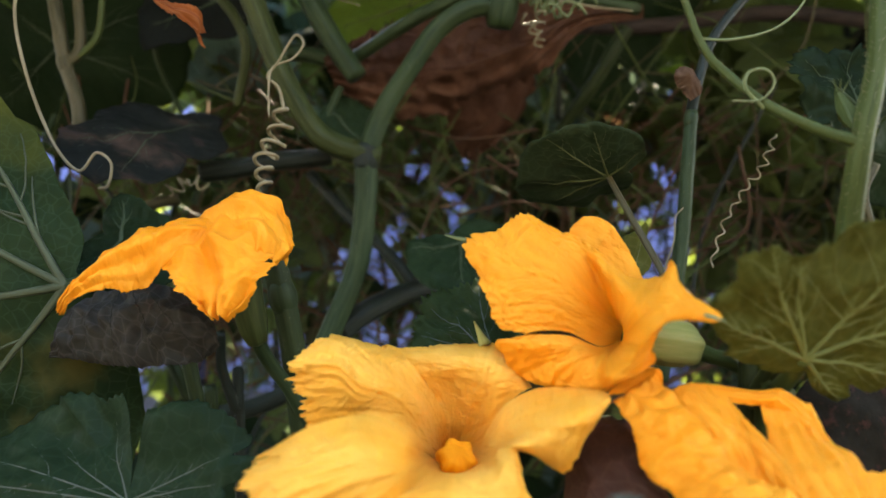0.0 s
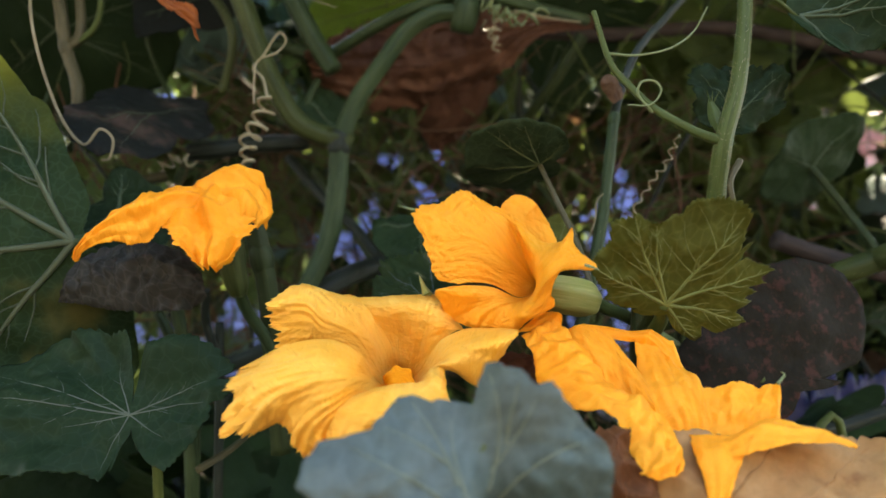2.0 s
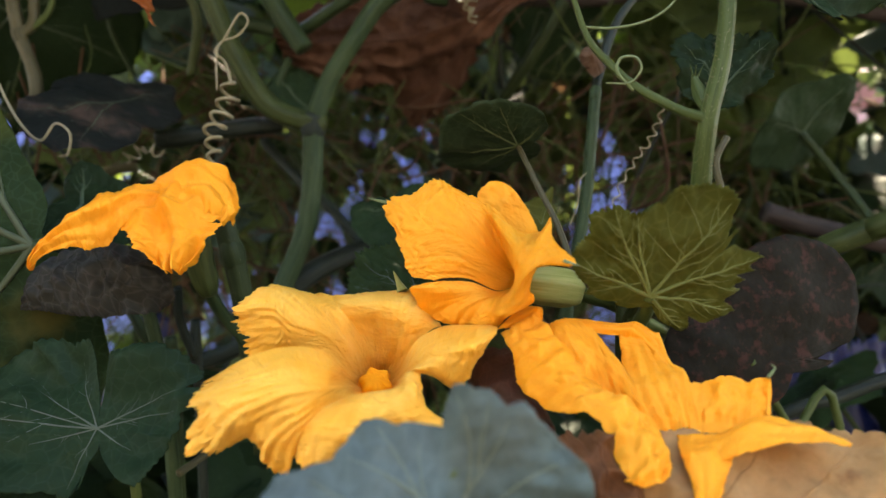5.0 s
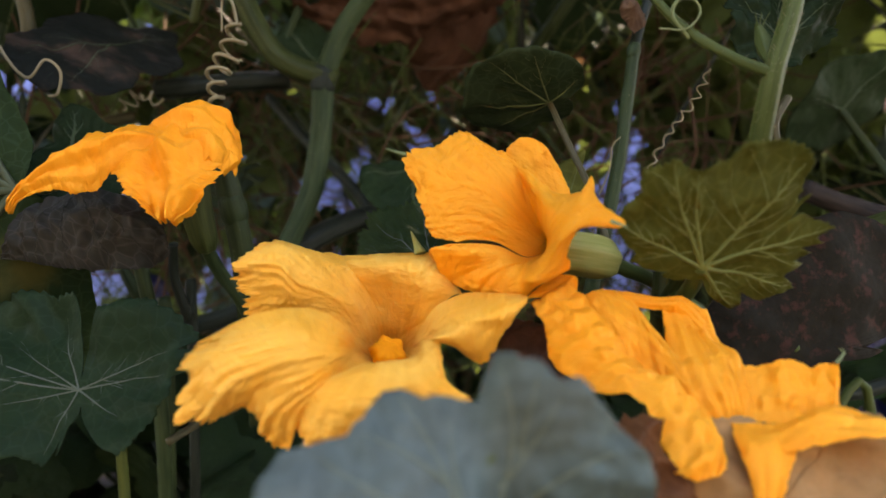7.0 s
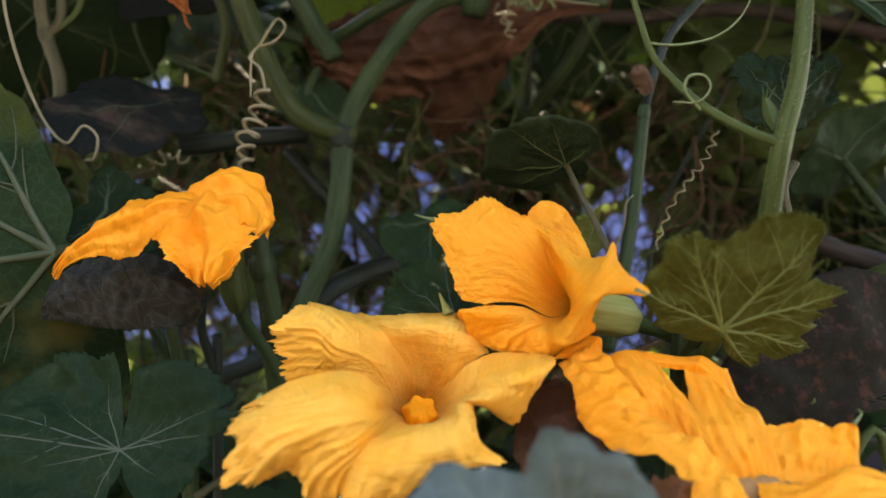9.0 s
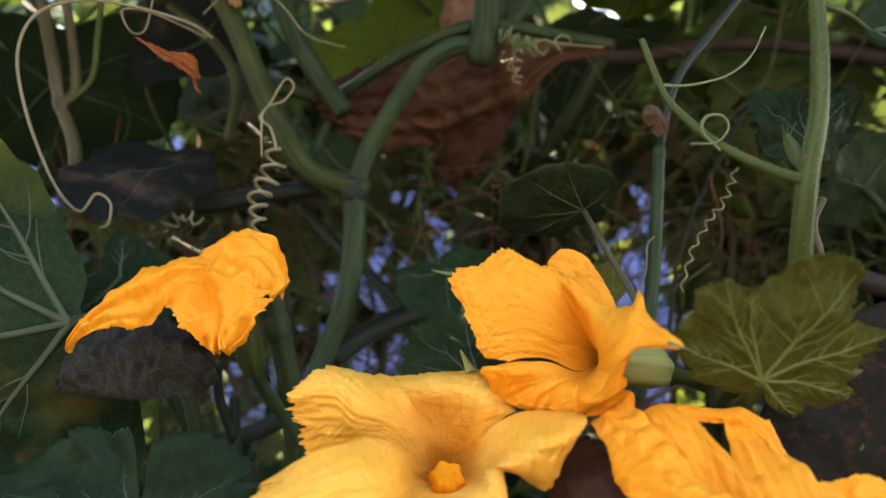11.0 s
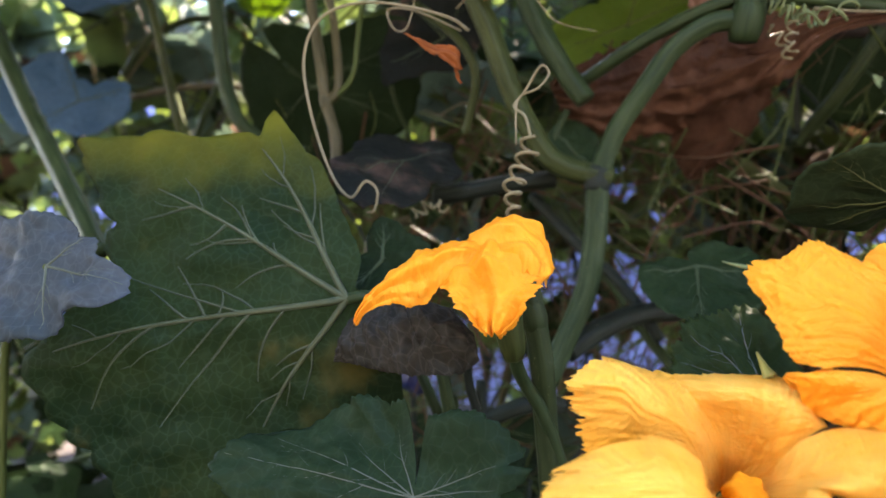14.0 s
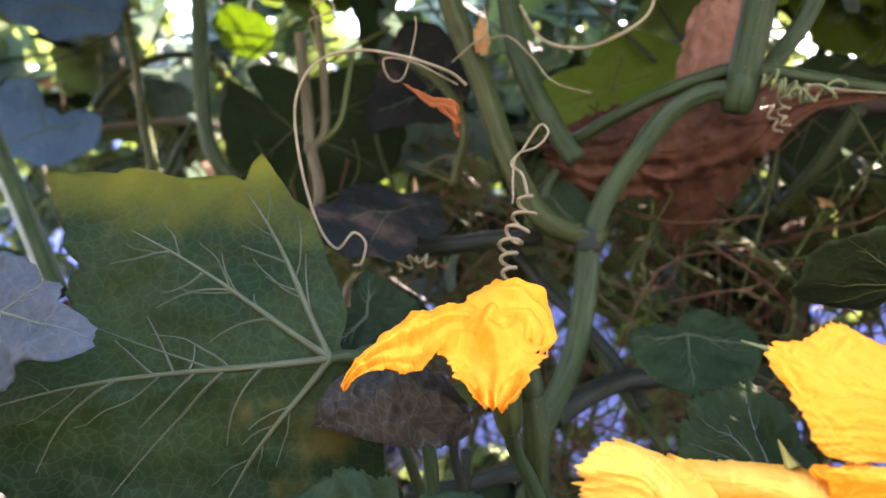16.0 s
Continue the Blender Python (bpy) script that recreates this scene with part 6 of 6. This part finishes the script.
strand([(-0.3572, 0.62, 1.1868), (-0.3576, 0.58, 1.2166), (-0.3361, 0.55, 1.2098), (-0.3093, 0.53, 1.204), (-0.3161, 0.53, 1.2158), (-0.3381, 0.54, 1.2154), (-0.3296, 0.55, 1.2048), (-0.3119, 0.55, 1.2073)], 0.0012, 0.0008, TENDRIL, "curled pale tendril under the canopy")
coil([(0.0808, 0.58, 1.1469), (0.0967, 0.58, 1.1386), (0.1125, 0.58, 1.1305)], 4, 0.010, 0.0012, TENDRIL_GREEN, "tangled green tendril round the rod", 1.0)
coil([(0.1005, 0.57, 1.1221), (0.1258, 0.58, 1.1327), (0.1552, 0.6, 1.1472)], 3, 0.008, 0.0012, TENDRIL_GREEN, "loose green tendril on the stem", 2.0)
coil([(0.0983, 0.57, 1.1246), (0.0939, 0.57, 1.1097), (0.0969, 0.57, 1.0972)], 3, 0.006, 0.0010, TENDRIL, "small curled tendril below the tangle", 0.5)
strand([(0.1147, 0.58, 1.1381), (0.1551, 0.6, 1.1394), (0.1936, 0.62, 1.1432)], 0.0018, 0.0014, TENDRIL, "pale tendril along the dead leaf")
coil([(-0.2375, 0.56, 0.9599), (-0.2219, 0.56, 0.9737), (-0.2026, 0.56, 0.9665)], 4, 0.008, 0.0009, TENDRIL, "dim tangled tendril in the shade", 0.3)
strand([(0.1536, 0.42, 0.895), (0.16, 0.42, 0.913), (0.1611, 0.42, 0.9286), (0.1665, 0.42, 0.9355)], 0.0008, 0.0006, TENDRIL, "thin pale tendril beside the stem")
dead("tiny dried flower remains on the vine", [((-0.1721, 0.56, 1.2058), (-0.1676, 0.56, 1.2033), 0), ((-0.1778, 0.56, 1.1892), (-0.1622, 0.56, 1.1817), 0.003), ((-0.1748, 0.56, 1.1722), (-0.1638, 0.56, 1.1684), 0)], 53, DEAD_TAN, ruffle=0.006, crimp=0.002, fray=0.4, ns=30, nv=24)

# ---- background foliage ----
def simple_leaf_mesh(name, seed, material):
    rnd = random.Random(seed)
    verts, faces, uvs = [Vector((0, 0, 0))], [], [(0, 0)]
    na, nr = 26, 4
    for j in range(1, nr + 1):
        for i in range(na):
            a = 2 * math.pi * i / na
            r = (1 - 0.55 * math.exp(-((a - math.pi) / 0.28) ** 2)) * (0.85 + 0.13 * math.cos(5 * a) + 0.04 * noise.noise(Vector((a * 6, seed, 0)))) * j / nr
            x, y = r * math.cos(a), r * math.sin(a)
            verts.append(Vector((x, y, -0.22 * r * r + 0.2 * r * noise.noise(Vector((x * 1.6, y * 1.6, seed))))))
            uvs.append((x * 0.12 + seed, y * 0.12))
    for i in range(na):
        faces.append((0, 1 + i, 1 + (i + 1) % na))
    for j in range(nr - 1):
        for i in range(na):
            a, b = 1 + j * na + i, 1 + j * na + (i + 1) % na
            faces.append((a, a + na, b + na, b))
    return verts, faces, uvs


PET_END = Vector((0.35, 0.1, -1.3))
rnd = random.Random(5)
GAPS = [(Vector((-0.2286, 1.5, 0.7999)), 0.085, 0.155), (Vector((-0.4005, 1.5, 0.6453)), 0.14, 0.08), (Vector((1.1176, 1.5, 1.2111)), 0.05, 0.03), (Vector((1.2523, 1.5, 1.4778)), 0.05, 0.04)]
VIEW = Vector((0.0, -0.05, 0.91))


def in_gap(q, pad=0.0):
    """Thin spots of the thicket, where the wall behind shows through."""
    if q.y < 0.5 or q.y > 3.4:
        return False
    k = (1.5 - VIEW.y) / (q.y - VIEW.y)
    p = VIEW + (q - VIEW) * k
    return any(((p.x - g.x) / (a + pad * k)) ** 2 + ((p.z - g.z) / (b + pad * k)) ** 2 < 1 for g, a, b in GAPS)



def vine(pts, r, label, material=None):
    """A long background vine; returns points along it for the leaves to grow from."""
    stem(pts, r, r * 0.8, label, material, group="background vines", knots=tuple(range(1, len(pts) - 1)))
    return [Vector(p) for p in spline(pts, 40)]


def scatter(count, lines, size, materials, label, group, spread=(1.1, 0.8), upright=0.0):
    first = {}
    for i in range(count):
        m = materials[rnd.randrange(len(materials))]
        key = (m.name, rnd.randrange(3))
        q = rnd.choice(rnd.choice(lines))
        s = rnd.uniform(*size)
        rot = Euler((rnd.uniform(-1, 1) * spread[0] + upright, rnd.uniform(-1, 1) * spread[1], rnd.uniform(0, 6.28)))
        p = q - rot.to_matrix() @ (PET_END * s)
        if p.y < 0.64 and p.x > 0.08:
            continue
        if in_gap(p, s * 0.45) and rnd.random() < 0.93:
            continue
        mm = Matrix.LocRotScale(p, rot, None)
        if key not in first:
            e = thing("squash_leaf", (0, 0, 0), label, "leaf", group)
            link("blade", *simple_leaf_mesh("blade", len(first) + 1, m), m, e)
            link("petiole", *tube_mesh(spline([(0, 0, 0), (0.1, 0, -0.5), tuple(PET_END)], 8), [0.045] * 8, 7), STEM, e)
            e.matrix_world = mm @ Matrix.Scale(s, 4)
            first[key] = e
        else:
            o = copy_thing(first[key], mm)
            o.scale = (s, s, s)


# upright and sagging vines of the thicket, rooted in the soil
thicket = []
for i in range(34):
    x, y = -2.2 + i * 0.13 + rnd.uniform(-.05, .05), rnd.uniform(0.95, 2.0)
    pts = [(x, y, -0.01)]
    for z in (0.35, 0.75, 1.1, 1.5, 1.8):
        pts.append((pts[-1][0] + rnd.uniform(-.16, .16), pts[-1][1] + rnd.uniform(-.1, .1), z))
    thicket.append(vine(pts, rnd.uniform(0.005, 0.010), "green vine climbing through the thicket", rnd.choice([STEM, STEM_DARK, STEM_DARK, STEM_STRAW])))
roof = []
for i in range(20):
    y = 0.46 + i * 0.135
    pts = [(x, y + rnd.uniform(-.08, .08), 1.62 + rnd.uniform(-.1, .1)) for x in (-2.8, -1.6, -0.5, 0.4, 1.5, 2.8)]
    roof.append(vine(pts, rnd.uniform(0.005, 0.009), "vine spread over the trellis roof", STEM))
# Out of view on the left, added to keep sky light off that side.
left_screen = []
for i in range(5):
    y = -0.2 + i * 0.14
    pts = [(x, y + rnd.uniform(-.05, .05), 1.60 + rnd.uniform(-.08, .08)) for x in (-2.6, -1.7, -0.9, -0.38)]
    left_screen.append(vine(pts, 0.007, "unseen vine added to block sky light", STEM))
# Its counterpart on the right, also unseen, dims the stems and leaves there.
right_screen = []
for i in range(6):
    y = 0.02 + i * 0.12
    pts = [(x, y + rnd.uniform(-.05, .05), 1.52 + rnd.uniform(-.08, .08)) for x in (0.5, 0.95, 1.6, 2.4)]
    right_screen.append(vine(pts, 0.007, "unseen vine added to block sky light", STEM))
upper = []
for i in range(12):
    x = 0.2 + i * 0.13
    pts = [(x, rnd.uniform(1.25, 1.7), -0.01)]
    for z in (0.5, 0.95, 1.2, 1.5, 1.75):
        pts.append((pts[-1][0] + rnd.uniform(-.08, .08), pts[-1][1] + rnd.uniform(-.06, .06), z))
    upper.append(vine(pts, 0.006, "dark vine climbing to the roof", STEM_DARK))
far = []
for i in range(18):
    x = -3.6 + i * 0.42
    pts = [(x, rnd.uniform(2.3, 2.9), -0.01)]
    for z in (0.5, 1.0, 1.6, 2.1, 2.6):
        pts.append((pts[-1][0] + rnd.uniform(-.2, .2), pts[-1][1] + rnd.uniform(-.1, .1), z))
    far.append(vine(pts, 0.008, "vine of the dense row behind the thicket", STEM))

low = []
for i in range(9):
    x = -0.75 + i * 0.2
    pts = [(x, 0.55 + 0.02 * (i % 3), -0.01)]
    for z in (0.25, 0.45, 0.62):
        pts.append((pts[-1][0] + rnd.uniform(-.1, .1), pts[-1][1] + rnd.uniform(0, .06), z))
    low.append(vine(pts, 0.007, "low dark green vine near the soil", STEM_DARK))
cover = []
for foot in ((0.5297, 1.15, 1.1912), (0.5065, 1, 1.0891), (-0.0579, 1.2, 1.1045), (-0.5179, 1.2, 1.0541), (0.4796, 1.1, 1.1256)):
    x, y, z = foot
    pts = [(x + rnd.uniform(-.1, .1), y, -0.01), (x + rnd.uniform(-.06, .06), y + .05, z * 0.5), (x, y, z - 0.12), (x + .02, y, z), (x - .02, y - .02, z + 0.15), (x + .05, y, 1.6)]
    cover.append(vine(pts, 0.006, "green vine hanging from the roof", STEM)[17:33])
for x, y, z in ((-0.3744, 0.75, 0.5719), (-0.4642, 0.8, 0.5302), (-0.3424, 0.8, 0.5283)):
    low.append(vine([(x + .05, y + .05, -0.01), (x + .03, y, z * 0.4), (x, y, z * 0.8), (x - .02, y, z + .02)], 0.006, "low dark green vine near the soil", STEM_DARK)[16:])
scatter(100, low, (0.05, 0.085), [LEAF_DARK, LEAF_DARK, LEAF_TOP], "dark low squash leaf near the soil", "low leaves")
scatter(130, thicket, (0.05, 0.10), [LEAF_DARK, LEAF_MID, LEAF_GLAUCOUS, LEAF_MID, LEAF_WITHER], "dim green squash leaf in the thicket", "thicket leaves")
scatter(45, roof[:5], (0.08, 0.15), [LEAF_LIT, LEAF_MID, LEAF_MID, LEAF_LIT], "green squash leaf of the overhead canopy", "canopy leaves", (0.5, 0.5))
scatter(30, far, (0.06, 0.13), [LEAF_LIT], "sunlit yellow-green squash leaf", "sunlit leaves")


def filler(name, count, lines, size, material, label, spread):
    """The uncountable rest of the leaves in one mesh."""
    base = [simple_leaf_mesh("leaf", k + 20, material) for k in range(4)]
    verts, faces, uvs = [], [], []
    for i in range(count):
        v, f, u = base[i % 4]
        s = rnd.uniform(*size)
        rot = Euler((rnd.uniform(-1, 1) * spread, rnd.uniform(-1, 1) * spread, rnd.uniform(0, 6.28))).to_matrix()
        q = rnd.choice(rnd.choice(lines)) + Vector((rnd.uniform(-.1, .1), rnd.uniform(-.1, .1), rnd.uniform(-.08, .08)))
        if in_gap(q, s * 0.45) and rnd.random() < 0.93:
            continue
        k = len(verts)
        verts += [q + rot @ (p * s) for p in v]
        faces += [tuple(j + k for j in t) for t in f]
        uvs += u
    return tagged(link(name, verts, faces, uvs, material), label, "foliage", "", "stuff")


# Next two fill the unseen front rows to keep sun off the blossoms.
filler("canopy_foliage", 440, roof[:5], (0.08, 0.14), LEAF_MID, "dense green foliage over the trellis roof", 0.6)
filler("canopy_near_foliage", 290, roof[:5], (0.08, 0.14), LEAF_UNDER, "unseen foliage added to keep sun off the blossoms", 0.5)
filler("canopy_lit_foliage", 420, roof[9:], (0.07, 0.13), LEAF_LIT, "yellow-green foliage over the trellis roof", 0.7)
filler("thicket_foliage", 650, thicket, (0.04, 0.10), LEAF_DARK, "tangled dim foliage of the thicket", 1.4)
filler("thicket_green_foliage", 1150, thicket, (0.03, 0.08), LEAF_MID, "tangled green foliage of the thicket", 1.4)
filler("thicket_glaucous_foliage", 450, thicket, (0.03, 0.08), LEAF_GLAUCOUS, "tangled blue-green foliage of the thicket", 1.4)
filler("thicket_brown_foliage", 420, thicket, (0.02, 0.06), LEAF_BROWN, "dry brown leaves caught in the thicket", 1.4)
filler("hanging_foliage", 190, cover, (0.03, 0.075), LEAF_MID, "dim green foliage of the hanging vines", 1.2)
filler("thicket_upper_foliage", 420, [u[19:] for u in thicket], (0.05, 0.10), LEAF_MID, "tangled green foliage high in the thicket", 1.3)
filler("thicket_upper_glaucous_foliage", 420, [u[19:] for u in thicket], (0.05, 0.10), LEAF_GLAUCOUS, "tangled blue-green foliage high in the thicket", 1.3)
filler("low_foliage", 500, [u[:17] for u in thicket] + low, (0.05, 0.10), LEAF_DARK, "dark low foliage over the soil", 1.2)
filler("upper_foliage", 380, [u[14:] for u in upper], (0.05, 0.10), LEAF_MID, "dim foliage under the roof edge", 1.3)
# Leaves of the two unseen screens that hold back sky light.
filler("side_roof_foliage", 320, left_screen, (0.08, 0.13), LEAF_TOP, "unseen foliage added to block sky light", 0.5)
filler("right_roof_foliage", 260, right_screen, (0.08, 0.13), LEAF_TOP, "unseen foliage added to block sky light", 0.5)
filler("far_shade_foliage", 1850, far, (0.07, 0.15), LEAF_MID, "shaded foliage behind the thicket", 1.3)
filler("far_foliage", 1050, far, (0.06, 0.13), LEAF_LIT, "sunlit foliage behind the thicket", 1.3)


def twigs(name, count, box3, material, label, r=(0.0008, 0.003), reach=(0.06, 0.2)):
    pieces = []
    for i in range(count):
        p = Vector([rnd.uniform(*b) for b in box3])
        d = Vector((rnd.uniform(-1, 1), rnd.uniform(-.4, .4), rnd.uniform(-1, 1))).normalized() * rnd.uniform(*reach)
        k = Vector((rnd.uniform(-1, 1), rnd.uniform(-1, 1), rnd.uniform(-1, 1))) * 0.04
        rr = rnd.uniform(*r)
        if in_gap(p, 0.0) and rnd.random() < 0.4:
            continue
        pieces.append(tube_mesh(spline([p - d, p + k, p + d], 9), [rr] * 9, 5, 0, False))
    return tagged(link(name, *merge(*pieces), material), label, "twigs", "", "stuff")


twigs("dry_twigs", 200, ((-1.2, 1.4), (0.75, 1.6), (0.45, 1.5)), STEM_DARK, "tangle of thin dark stems")
twigs("straw_twigs", 380, ((-1.2, 1.4), (0.75, 1.6), (0.45, 1.5)), STEM_STRAW, "tangle of thin straw-coloured tendrils", (0.0006, 0.0022))
twigs("green_twigs", 220, ((-1.2, 1.4), (0.75, 1.6), (0.45, 1.6)), STEM, "tangle of thin green stems", (0.001, 0.004))
twigs("pale_green_twigs", 160, ((-1.2, 1.4), (0.75, 1.6), (0.55, 1.6)), STEM_PALE, "tangle of thin pale green stems", (0.001, 0.003), (0.04, 0.13))
twigs("brown_twigs", 430, ((-0.45, 0.55), (0.72, 1.25), (0.66, 1.12)), LEAF_BROWN, "tangle of thin dry brown stems", (0.0006, 0.002), (0.04, 0.14))
twigs("fine_olive_twigs", 480, ((-0.45, 0.75), (0.72, 1.25), (0.66, 1.15)), STEM_PALE, "tangle of fine olive stems", (0.0005, 0.0016), (0.04, 0.14))
